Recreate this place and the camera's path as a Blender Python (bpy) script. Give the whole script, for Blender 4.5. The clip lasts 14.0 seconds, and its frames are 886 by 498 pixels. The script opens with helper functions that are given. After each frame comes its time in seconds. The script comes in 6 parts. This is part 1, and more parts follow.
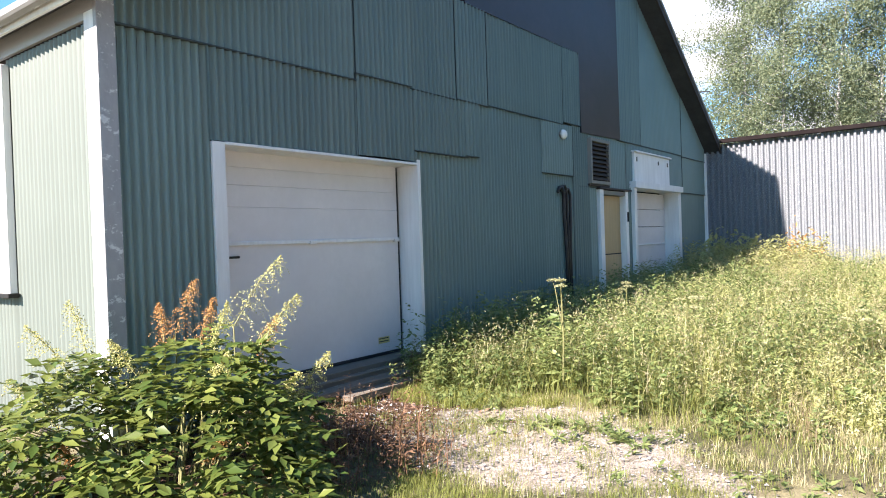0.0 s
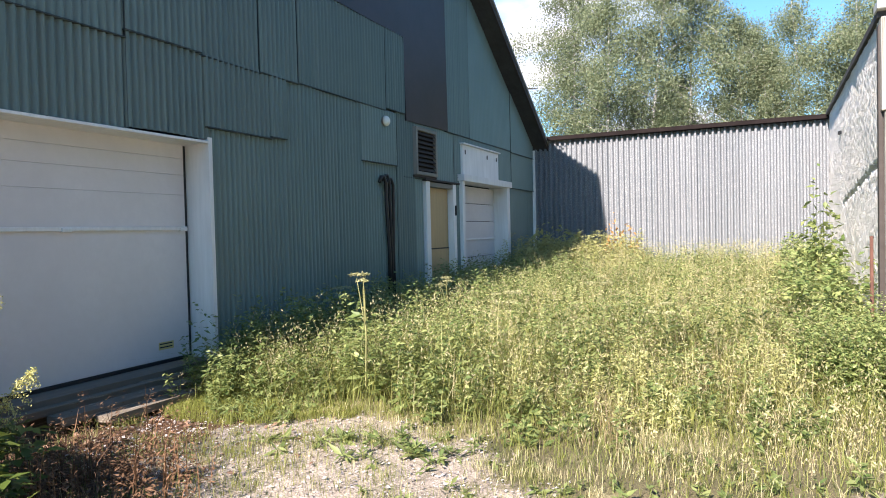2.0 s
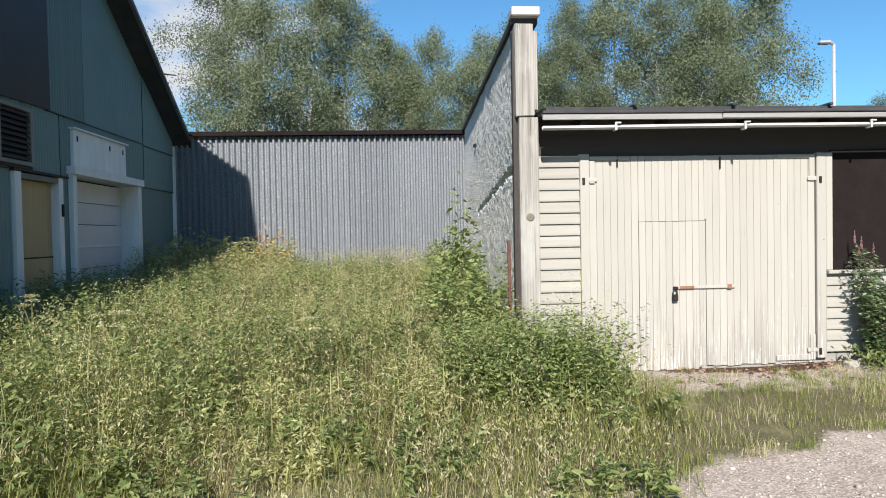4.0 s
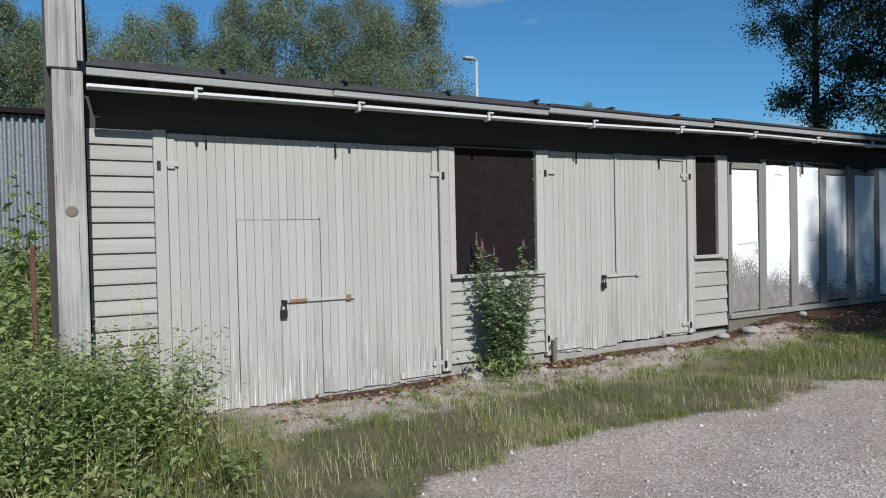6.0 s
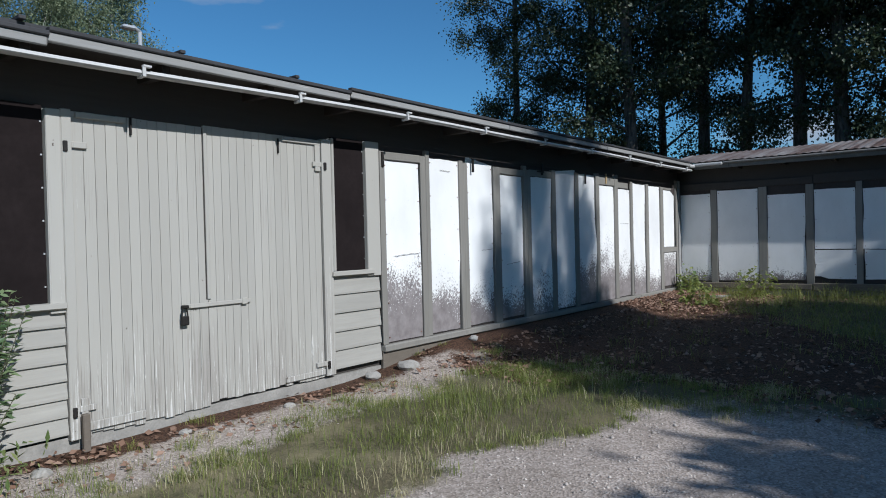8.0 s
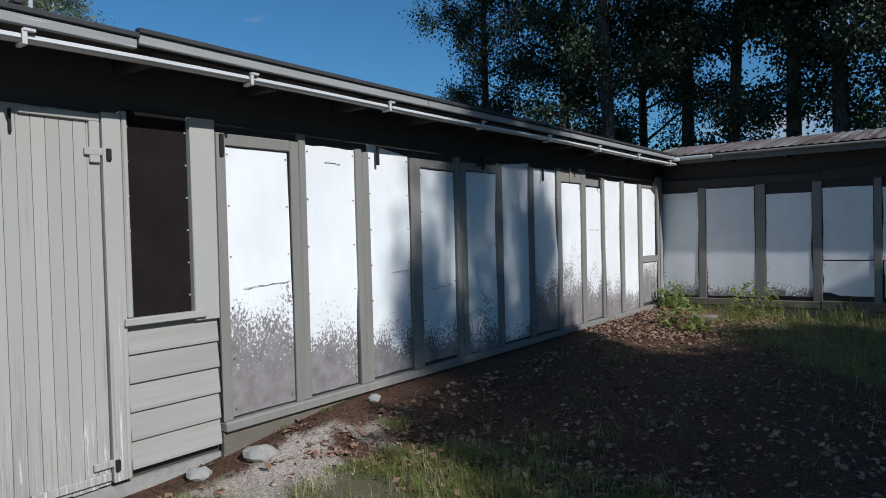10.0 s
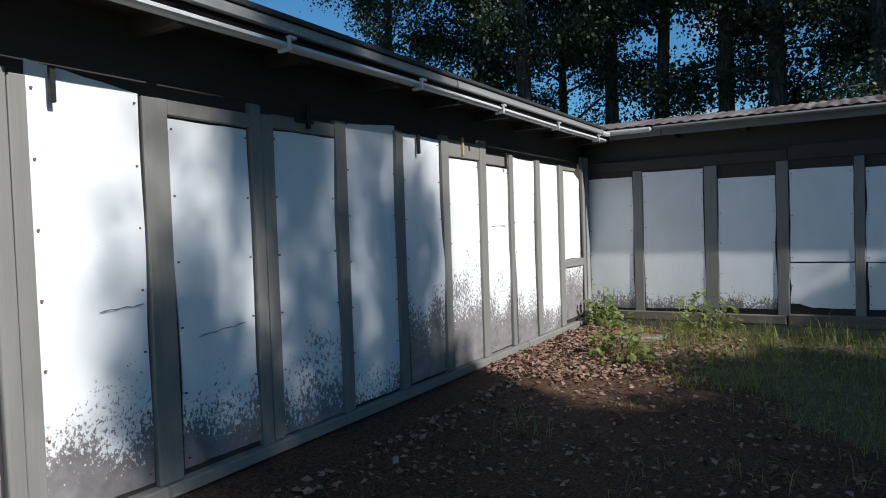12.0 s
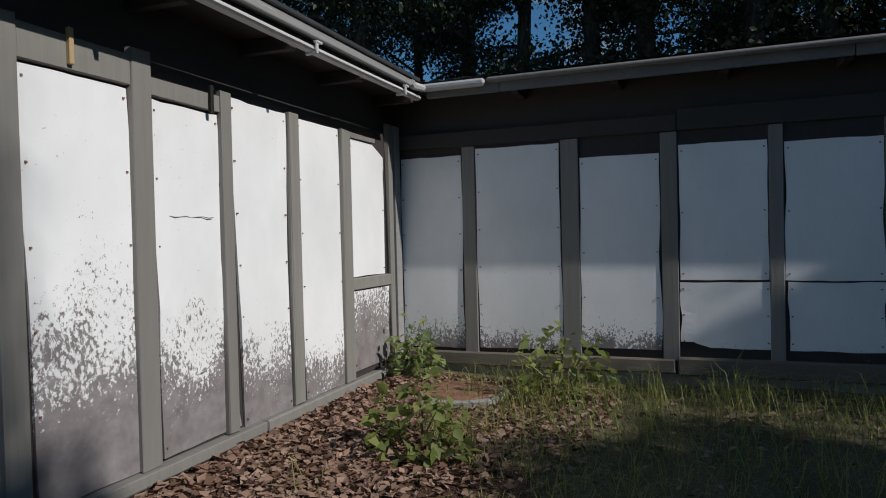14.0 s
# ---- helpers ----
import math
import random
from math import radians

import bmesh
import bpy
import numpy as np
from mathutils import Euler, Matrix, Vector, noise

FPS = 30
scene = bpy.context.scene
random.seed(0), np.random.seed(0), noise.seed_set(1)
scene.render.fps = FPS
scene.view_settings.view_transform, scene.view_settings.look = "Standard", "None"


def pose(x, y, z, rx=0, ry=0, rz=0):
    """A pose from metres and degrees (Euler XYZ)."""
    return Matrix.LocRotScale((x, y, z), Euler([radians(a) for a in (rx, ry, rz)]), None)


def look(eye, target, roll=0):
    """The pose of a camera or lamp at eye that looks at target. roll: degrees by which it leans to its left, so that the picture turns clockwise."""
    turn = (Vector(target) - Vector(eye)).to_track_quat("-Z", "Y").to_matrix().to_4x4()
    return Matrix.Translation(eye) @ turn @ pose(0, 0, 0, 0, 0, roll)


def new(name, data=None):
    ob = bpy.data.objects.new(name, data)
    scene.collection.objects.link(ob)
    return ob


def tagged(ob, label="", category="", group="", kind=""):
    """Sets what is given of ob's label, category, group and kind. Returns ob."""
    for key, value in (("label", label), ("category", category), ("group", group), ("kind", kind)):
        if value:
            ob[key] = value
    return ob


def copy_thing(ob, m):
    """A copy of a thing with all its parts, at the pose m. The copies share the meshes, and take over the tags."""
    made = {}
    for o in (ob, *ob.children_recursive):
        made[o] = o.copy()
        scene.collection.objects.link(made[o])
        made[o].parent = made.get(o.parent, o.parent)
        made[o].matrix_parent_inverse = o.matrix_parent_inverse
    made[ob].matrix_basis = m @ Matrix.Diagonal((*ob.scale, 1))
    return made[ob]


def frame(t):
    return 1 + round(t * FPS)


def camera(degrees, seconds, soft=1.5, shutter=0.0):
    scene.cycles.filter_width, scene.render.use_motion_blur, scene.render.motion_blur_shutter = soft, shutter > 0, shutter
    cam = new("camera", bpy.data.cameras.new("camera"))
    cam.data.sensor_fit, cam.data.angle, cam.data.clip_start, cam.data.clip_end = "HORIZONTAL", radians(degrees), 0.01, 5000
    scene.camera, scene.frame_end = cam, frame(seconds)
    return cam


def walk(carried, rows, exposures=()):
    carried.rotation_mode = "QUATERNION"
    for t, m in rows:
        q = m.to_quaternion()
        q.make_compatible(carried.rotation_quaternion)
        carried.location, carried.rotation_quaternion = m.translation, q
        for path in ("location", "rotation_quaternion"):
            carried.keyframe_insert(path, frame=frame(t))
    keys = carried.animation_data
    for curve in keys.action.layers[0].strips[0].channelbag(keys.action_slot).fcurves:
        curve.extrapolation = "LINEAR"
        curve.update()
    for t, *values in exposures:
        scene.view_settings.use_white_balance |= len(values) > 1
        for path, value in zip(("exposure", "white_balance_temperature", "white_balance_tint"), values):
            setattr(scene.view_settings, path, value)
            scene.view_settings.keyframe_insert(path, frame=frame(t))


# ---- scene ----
cam = camera(66.6, 14.0, 1.0)
PATH = [
    (0, (-0.007, -0.125, 1.405), (-1.218, 1.466, 1.378), -1.9),
    (0.5, (-0.014, -0.036, 1.389), (-1.224, 1.555, 1.358), -1.9),
    (1, (-0.03, 0.167, 1.356), (-1.175, 1.805, 1.319), -1.9),
    (1.5, (-0.009, 0.406, 1.342), (-1.092, 2.086, 1.294), -1.7),
    (2, (-0.006, 0.765, 1.323), (-0.833, 2.586, 1.273), -1.4),
    (2.5, (-0.122, 1.119, 1.297), (-0.61, 3.058, 1.262), -1.2),
    (2.7, (-0.101, 1.272, 1.307), (-0.467, 3.238, 1.273), -1.1),
    (4.8, (0.213, 2.433, 1.224), (0.608, 4.393, 1.175), -1.1),
    (5, (0.352, 2.576, 1.22), (0.835, 4.516, 1.178), -1.1),
    (5.5, (0.76, 2.903, 1.207), (1.521, 4.752, 1.166), -1.3),
    (6, (1.232, 3.228, 1.183), (2.229, 4.96, 1.143), -1.2),
    (6.5, (1.741, 3.463, 1.165), (2.938, 5.065, 1.133), -1.2),
    (7, (2.435, 3.743, 1.163), (3.751, 5.249, 1.125), -1.5),
    (7.5, (3.192, 3.945, 1.146), (4.647, 5.317, 1.113), -1.4),
    (8, (3.871, 4.217, 1.151), (5.433, 5.465, 1.121), -1.4),
    (8.2, (4.105, 4.297, 1.153), (5.667, 5.546, 1.13), -1.5),
    (10.5, (6.698, 5.242, 1.361), (8.317, 6.415, 1.301), -1.4),
    (11, (7.324, 5.52, 1.353), (8.987, 6.63, 1.299), -1.4),
    (11.5, (7.957, 5.78, 1.346), (9.642, 6.855, 1.282), -1.7),
    (12, (8.746, 6.004, 1.342), (10.461, 7.032, 1.277), -1.9),
    (12.5, (9.486, 6.164, 1.305), (11.238, 7.128, 1.251), -1.8),
    (13, (10.301, 6.274, 1.269), (12.049, 7.244, 1.212), -2.0),
    (13.5, (11.11, 6.388, 1.22), (12.881, 7.316, 1.172), -1.8),
    (14, (11.9, 6.441, 1.199), (13.771, 7.147, 1.161), -1.4),
]
SHOTS = [(0, 1.92), (1.5, 1.8), (2.3, 1.52), (2.7, 1.35), (5, 0.36), (6.5, -0.02), (7.5, -0.04), (8.2, -0.1), (10.3, -0.2), (11, -0.08), (12, 0.15), (12.9, 0.08), (13.5, -0.44), (14, -0.5)]
KELVIN = ((0, 6800, 20), (1.5, 6950, 20), (2.7, 6900, 16), (5, 6200, 11), (7, 5750, 10), (11.5, 5850, 10), (13, 6300, 12), (14, 6200, 12))
SHOTS = [(t, e, float(np.interp(t, [k[0] for k in KELVIN], [k[1] for k in KELVIN])), float(np.interp(t, [k[0] for k in KELVIN], [k[2] for k in KELVIN]))) for t, e in SHOTS]
walk(cam, [(t, look(eye, target, roll)) for t, eye, target, roll in PATH], SHOTS)

# ---- world and sun ----
SUN_EL, SUN_AZ = 36.2, 189.45
sun_to = Vector((math.sin(radians(SUN_AZ)) * math.cos(radians(SUN_EL)), math.cos(radians(SUN_AZ)) * math.cos(radians(SUN_EL)), math.sin(radians(SUN_EL))))
sun_data = bpy.data.lights.new("sun", "SUN")
sun_data.energy, sun_data.angle, sun_data.color = 5.0, radians(0.55), (1.0, 0.95, 0.87)
sun = new("sun", sun_data)
sun.matrix_world = look((0, 0, 30), Vector((0, 0, 30)) - sun_to)

world = bpy.data.worlds.new("world")
scene.world = world
world.use_nodes = True
wn, wl = world.node_tree.nodes, world.node_tree.links
wn.clear()
w_out, w_bg, w_sky = wn.new("ShaderNodeOutputWorld"), wn.new("ShaderNodeBackground"), wn.new("ShaderNodeTexSky")
w_sky.sky_type, w_sky.sun_disc = "NISHITA", False
w_sky.sun_elevation, w_sky.sun_rotation = radians(SUN_EL), radians(SUN_AZ)
w_sky.air_density, w_sky.dust_density, w_sky.ozone_density = 1.0, 0.3, 1.2
w_tc, w_map, w_noise = wn.new("ShaderNodeTexCoord"), wn.new("ShaderNodeMapping"), wn.new("ShaderNodeTexNoise")
w_map.inputs["Scale"].default_value = (3.0, 3.0, 9.0)
w_map.inputs["Location"].default_value = (0.35, 0.2, 0.0)
w_noise.inputs["Scale"].default_value, w_noise.inputs["Detail"].default_value = 1.1, 7.0
w_ramp = wn.new("ShaderNodeValToRGB")
w_ramp.color_ramp.elements[0].position, w_ramp.color_ramp.elements[1].position = 0.60, 0.74
w_mix = wn.new("ShaderNodeMix")
w_mix.data_type = "RGBA"
wl.new(w_tc.outputs["Generated"], w_map.inputs["Vector"])
wl.new(w_map.outputs["Vector"], w_noise.inputs["Vector"])
w_dot, w_lobe, w_sum = wn.new("ShaderNodeVectorMath"), wn.new("ShaderNodeMapRange"), wn.new("ShaderNodeMath")
w_dot.operation = "DOT_PRODUCT"
w_dot.inputs[1].default_value = (-0.11, 0.945, 0.31)
w_lobe.inputs["From Min"].default_value, w_lobe.inputs["From Max"].default_value, w_lobe.inputs["To Max"].default_value = 0.90, 0.99, 0.085
wl.new(w_tc.outputs["Generated"], w_dot.inputs[0])
wl.new(w_dot.outputs["Value"], w_lobe.inputs["Value"])
wl.new(w_noise.outputs["Fac"], w_sum.inputs[0])
wl.new(w_lobe.outputs["Result"], w_sum.inputs[1])
wl.new(w_sum.outputs["Value"], w_ramp.inputs["Fac"])
wl.new(w_ramp.outputs["Color"], w_mix.inputs["Factor"])
w_tint = wn.new("ShaderNodeMix")
w_tint.data_type, w_tint.blend_type = "RGBA", "MULTIPLY"
w_tint.inputs["Factor"].default_value = 1.0
w_tint.inputs["B"].default_value = (0.74, 1.38, 1.72, 1)
wl.new(w_sky.outputs["Color"], w_tint.inputs["A"])
wl.new(w_tint.outputs["Result"], w_mix.inputs["A"])
w_mix.inputs["B"].default_value = (8.0, 8.4, 9.0, 1)
wl.new(w_mix.outputs["Result"], w_bg.inputs["Color"])
w_bg.inputs["Strength"].default_value = 0.054
wl.new(w_bg.outputs["Background"], w_out.inputs["Surface"])

# ---- materials ----


class Nodes:
    """Short hand for a node material around one Principled shader."""

    def __init__(self, name):
        self.mat = bpy.data.materials.new(name)
        self.mat.use_nodes = True
        self.t = self.mat.node_tree
        self.b = self.t.nodes["Principled BSDF"]
        self.pos = self.t.nodes.new("ShaderNodeNewGeometry")

    def put(self, socket, value):
        if isinstance(value, (int, float)):
            socket.default_value = value
        elif isinstance(value, tuple):
            socket.default_value = (*value, 1)[:4] if len(socket.default_value) == 4 else value
        else:
            self.t.links.new(value, socket)

    def noise(self, scale=(1, 1, 1), size=1.0, detail=4.0, rough=0.6, vec=None):
        m, n = self.t.nodes.new("ShaderNodeMapping"), self.t.nodes.new("ShaderNodeTexNoise")
        self.t.links.new(vec or self.pos.outputs["Position"], m.inputs["Vector"])
        m.inputs["Scale"].default_value = scale
        n.inputs["Scale"].default_value, n.inputs["Detail"].default_value, n.inputs["Roughness"].default_value = size, detail, rough
        self.t.links.new(m.outputs["Vector"], n.inputs["Vector"])
        return n.outputs["Fac"]

    def step(self, value, lo, hi):
        r = self.t.nodes.new("ShaderNodeMapRange")
        self.put(r.inputs["Value"], value)
        r.inputs["From Min"].default_value, r.inputs["From Max"].default_value = lo, hi
        return r.outputs["Result"]

    def math(self, op, a, b=0.0):
        m = self.t.nodes.new("ShaderNodeMath")
        m.operation = op
        self.put(m.inputs[0], a), self.put(m.inputs[1], b)
        return m.outputs["Value"]

    def mix(self, fac, a, b, blend="MIX"):
        m = self.t.nodes.new("ShaderNodeMix")
        m.data_type, m.blend_type = "RGBA", blend
        self.put(m.inputs["Factor"], fac), self.put(m.inputs["A"], a), self.put(m.inputs["B"], b)
        return m.outputs["Result"]

    def axis(self, k):
        s = self.t.nodes.new("ShaderNodeSeparateXYZ")
        self.t.links.new(self.pos.outputs["Position"], s.inputs["Vector"])
        return s.outputs[k]

    def rand(self):
        return self.t.nodes.new("ShaderNodeObjectInfo").outputs["Random"]

    def island(self):
        return self.pos.outputs["Random Per Island"]

    def bump(self, height, strength=0.3, dist=0.01):
        n = self.t.nodes.new("ShaderNodeBump")
        n.inputs["Strength"].default_value, n.inputs["Distance"].default_value = strength, dist
        self.put(n.inputs["Height"], height)
        self.t.links.new(n.outputs["Normal"], self.b.inputs["Normal"])

    def done(self, colour, rough=0.7, metal=0.0, spec=0.4):
        self.put(self.b.inputs["Base Color"], colour), self.put(self.b.inputs["Roughness"], rough)
        self.put(self.b.inputs["Metallic"], metal)
        self.b.inputs["Specular IOR Level"].default_value = spec
        return self.mat


def scaled(c, k):
    return tuple(min(1.0, v * k) for v in c)


def painted(name, base, worn, scale=(25, 25, 1.5), amount=0.5, low=0.0, rough=0.65, spread=0.14, dirt=0.25, streak=0.45):
    """Weathered paint: streaks along the grain, flaking that grows towards the wet foot, dirt, a shade of its own for each piece."""
    n = Nodes(name)
    shade = n.mix(n.step(n.rand(), 0, 1), scaled(base, 1 - spread), scaled(base, 1 + spread))
    shade = n.mix(n.step(n.noise((1, 1, 1), 1.3, 3), 0.3, 0.75), shade, n.mix(dirt, shade, scaled(worn, 0.7)))
    fine = n.noise(scale, 1.0, 6, 0.7)
    shade = n.mix(n.math("MULTIPLY", n.step(fine, 0.38, 0.68), streak), shade, scaled(base, 0.70))
    run = n.noise((scale[0] * 0.22, scale[1] * 0.22, scale[2] * 0.35), 1.0, 5, 0.6)
    shade = n.mix(n.math("MULTIPLY", n.step(run, 0.45, 0.7), streak), shade, scaled(base, 0.74))
    wet = n.step(n.axis("Z"), low + 0.9, low - 0.1)
    peel = n.math("ADD", n.noise((scale[0] * 0.7, scale[1] * 0.7, scale[2] * 2.5), 1.0, 8, 0.75), n.math("MULTIPLY", wet, 0.13))
    shade = n.mix(n.step(peel, 0.80 - amount * 0.25, 0.84 - amount * 0.25), shade, worn)
    n.bump(n.math("ADD", fine, n.math("MULTIPLY", peel, 0.6)), 0.35, 0.006)
    return n.done(shade, n.step(fine, 1.2, -0.4) if rough is None else rough)


def plain(name, c, rough=0.7, metal=0.0, var=0.25, size=6.0, bump=0.25, scale=(1, 1, 1)):
    n = Nodes(name)
    f = n.noise(scale, size, 6, 0.65)
    g = n.noise(scale, size * 9, 4, 0.6)
    col = n.mix(n.step(f, 0.3, 0.7), scaled(c, 1 - var), scaled(c, 1 + var))
    col = n.mix(n.math("MULTIPLY", n.step(g, 0.4, 0.7), 0.5), col, scaled(c, 1 - var * 1.2))
    n.bump(g, bump, 0.004)
    return n.done(col, rough, metal)


def leaf(name, a, b, rough=0.55, trans=0.25):
    """Thin leaves or blades: a colour between a and b for each one, with some light through them."""
    n = Nodes(name)
    col = n.mix(n.island(), a, b)
    col = n.mix(n.math("MULTIPLY", n.rand(), 0.35), col, scaled(a, 0.6))
    n.done(col, rough, 0.0, 0.35)
    tr = n.t.nodes.new("ShaderNodeBsdfTranslucent")
    n.put(tr.inputs["Color"], n.mix(0.5, col, b))
    ms = n.t.nodes.new("ShaderNodeMixShader")
    ms.inputs["Fac"].default_value = trans
    n.t.links.new(n.b.outputs["BSDF"], ms.inputs[1])
    n.t.links.new(tr.outputs["BSDF"], ms.inputs[2])
    n.t.links.new(ms.outputs["Shader"], n.t.nodes["Material Output"].inputs["Surface"])
    return n.mat


def panel_paint(name, level, reach):
    """White painted hardboard whose foot has flaked down to grey-brown board."""
    n = Nodes(name)
    r = n.rand()
    base = n.mix(n.step(n.noise((1, 1, 0.6), 2.2, 4), 0.3, 0.75), (0.86, 0.86, 0.85), (0.74, 0.74, 0.73))
    board = n.mix(n.step(n.noise((1, 1, 1), 9, 4), 0.3, 0.7), (0.17, 0.15, 0.148), (0.29, 0.265, 0.262))
    height = n.step(n.axis("Z"), reach, 0.0)
    shift = n.math("MULTIPLY", n.math("SUBTRACT", r, 0.5), 0.16)
    big = n.noise((1, 1, 0.7), 3.0, 3, 0.5)
    flake = n.noise((1, 1, 0.7), 48, 6, 0.75)
    total = n.math("ADD", n.math("ADD", n.math("MULTIPLY", n.math("POWER", height, 1.3), 0.44), n.math("MULTIPLY", big, 0.28)), n.math("ADD", n.math("MULTIPLY", flake, 0.60), shift))
    mask = n.step(total, level, level + 0.015)
    col = n.mix(mask, base, board)
    spots = n.step(n.noise((1, 1, 1), 60, 2, 0.5), 0.74, 0.77)
    col = n.mix(n.math("MULTIPLY", spots, 0.6), col, (0.2, 0.18, 0.16))
    n.bump(n.math("SUBTRACT", flake, n.math("MULTIPLY", mask, 0.8)), 0.35, 0.003)
    return n.done(col, 0.55)


def corrugated(name, base, worn, rough, metal, spread, streak=0.35, salt=0.0, grain=(5, 5, 0.35)):
    n = Nodes(name)
    c = n.mix(n.rand(), scaled(base, 1 - spread), scaled(base, 1 + spread))
    c = n.mix(n.math("MULTIPLY", n.step(n.noise(grain, 1.0, 6, 0.65), 0.4, 0.75), streak), c, worn)
    c = n.mix(n.math("MULTIPLY", n.step(n.noise((1, 1, 1), 0.9, 4), 0.35, 0.7), 0.3), c, scaled(base, 0.7))
    wet = n.math("ADD", n.step(n.axis("Z"), 1.3, -0.2), n.noise((3, 3, 0.8), 1.0, 5))
    c = n.mix(n.math("MULTIPLY", n.step(wet, 1.0, 1.6), 0.55), c, scaled(worn, 0.55))
    if salt:
        c = n.mix(n.math("MULTIPLY", n.step(n.noise((1, 1, 1), 45, 5, 0.7), 0.5, 0.62), salt), c, (0.72, 0.72, 0.7))
    n.bump(n.noise((1, 1, 1), 40, 4), 0.12, 0.003)
    return n.done(c, rough, metal)


def ground_mat():
    n = Nodes("ground")
    at = n.t.nodes.new("ShaderNodeAttribute")
    at.attribute_name = "zone"
    sep = n.t.nodes.new("ShaderNodeSeparateColor")
    n.t.links.new(at.outputs["Color"], sep.inputs["Color"])
    blot = n.noise((1, 1, 1), 2.1, 6, 0.65)
    fine = n.noise((1, 1, 1), 38, 6, 0.75)
    soil = n.mix(n.step(fine, 0.3, 0.7), (0.085, 0.070, 0.042), (0.20, 0.165, 0.10))
    soil = n.mix(n.step(blot, 0.35, 0.7), soil, (0.085, 0.085, 0.042))
    vor = n.t.nodes.new("ShaderNodeTexVoronoi")
    n.t.links.new(n.pos.outputs["Position"], vor.inputs["Vector"])
    vor.inputs["Scale"].default_value = 75
    grain = n.t.nodes.new("ShaderNodeSeparateColor")
    n.t.links.new(vor.outputs["Color"], grain.inputs["Color"])
    stone = n.mix(grain.outputs["Red"], (0.25, 0.208, 0.178), (0.60, 0.52, 0.465))
    stone = n.mix(n.math("MULTIPLY", n.step(fine, 0.35, 0.75), 0.5), stone, (0.30, 0.255, 0.205))
    stone = n.mix(n.math("MULTIPLY", n.step(blot, 0.4, 0.75), 0.45), stone, (0.16, 0.13, 0.095))
    # dead leaves, coloured near-black to deepen the shade of the yard as well
    litter = n.mix(grain.outputs["Green"], (0.030, 0.018, 0.011), (0.13, 0.07, 0.045))
    edge = n.math("ADD", n.math("MULTIPLY", n.math("SUBTRACT", fine, 0.5), 0.9), n.math("MULTIPLY", n.math("SUBTRACT", n.noise((1, 1, 1), 7, 4, 0.6), 0.5), 0.8))
    g = n.step(n.math("ADD", sep.outputs["Red"], edge), 0.28, 0.72)
    l = n.step(n.math("ADD", sep.outputs["Green"], edge), 0.38, 0.62)
    d = n.step(n.math("ADD", sep.outputs["Blue"], edge), 0.3, 0.8)
    # pale dry tone fades out by x 9 to keep the shaded yard dark
    col = n.mix(n.math("MULTIPLY", d, n.step(n.axis("X"), 9.0, 7.0)), soil, (0.23, 0.20, 0.115))
    col = n.mix(g, col, stone)
    col = n.mix(l, col, litter)
    n.bump(n.math("ADD", fine, vor.outputs["Distance"]), 0.5, 0.015)
    return n.done(col, 0.92, 0.0, 0.2)


def plaster_mat():
    n = Nodes("rough_plaster")
    v = n.noise((1, 1, 1), 34, 5, 0.6)
    big = n.noise((1, 1, 0.6), 1.5, 4)
    col = n.mix(n.step(big, 0.3, 0.75), (0.88, 0.86, 0.83), (0.80, 0.78, 0.75))
    col = n.mix(n.step(n.noise((1, 1, 1), 3.2, 7, 0.7), 0.69, 0.73), col, (0.50, 0.47, 0.43))
    n.bump(v, 1.0, 0.035)
    return n.done(col, 0.9)


def bark(name, a, b, scale):
    n = Nodes(name)
    f = n.noise(scale, 1.0, 6, 0.7)
    n.bump(f, 0.8, 0.03)
    return n.done(n.mix(n.step(f, 0.42, 0.6), a, b), 0.9)


def door_paint():
    """Thin greige paint on upright boards: worn to grey wood along the grain, most at the wet foot, with pale flakes left standing."""
    n = Nodes("worn_door_paint")
    base = (0.37, 0.354, 0.318)
    col = n.mix(n.rand(), scaled(base, 0.95), scaled(base, 1.05))
    col = n.mix(n.math("MULTIPLY", n.step(n.noise((1, 1, 0.5), 1.6, 4), 0.35, 0.75), 0.30), col, (0.44, 0.43, 0.40))
    grain = n.noise((95, 95, 1.1), 1.0, 5, 0.7)
    patch = n.noise((3, 3, 0.9), 1.0, 4, 0.6)
    wet = n.math("POWER", n.step(n.axis("Z"), 1.0, -0.15), 1.4)
    worn = n.math("ADD", n.math("ADD", n.math("MULTIPLY", grain, 0.62), n.math("MULTIPLY", patch, 0.38)), n.math("MULTIPLY", wet, 0.13))
    wood = n.mix(n.step(n.noise((60, 60, 0.9), 1.0, 4), 0.35, 0.65), (0.20, 0.18, 0.16), (0.36, 0.34, 0.31))
    col = n.mix(n.math("MULTIPLY", n.step(worn, 0.575, 0.635), 0.75), col, wood)
    pale = n.math("ADD", n.noise((55, 55, 1.6), 1.0, 6, 0.75), n.math("MULTIPLY", wet, 0.12))
    col = n.mix(n.step(pale, 0.66, 0.69), col, (0.60, 0.585, 0.555))
    col = n.mix(n.step(n.noise((1, 1, 0.5), 26, 3, 0.5), 0.73, 0.75), col, (0.12, 0.10, 0.085))
    n.bump(n.math("SUBTRACT", n.math("MULTIPLY", grain, 0.6), worn), 0.4, 0.004)
    return n.done(col, 0.78)


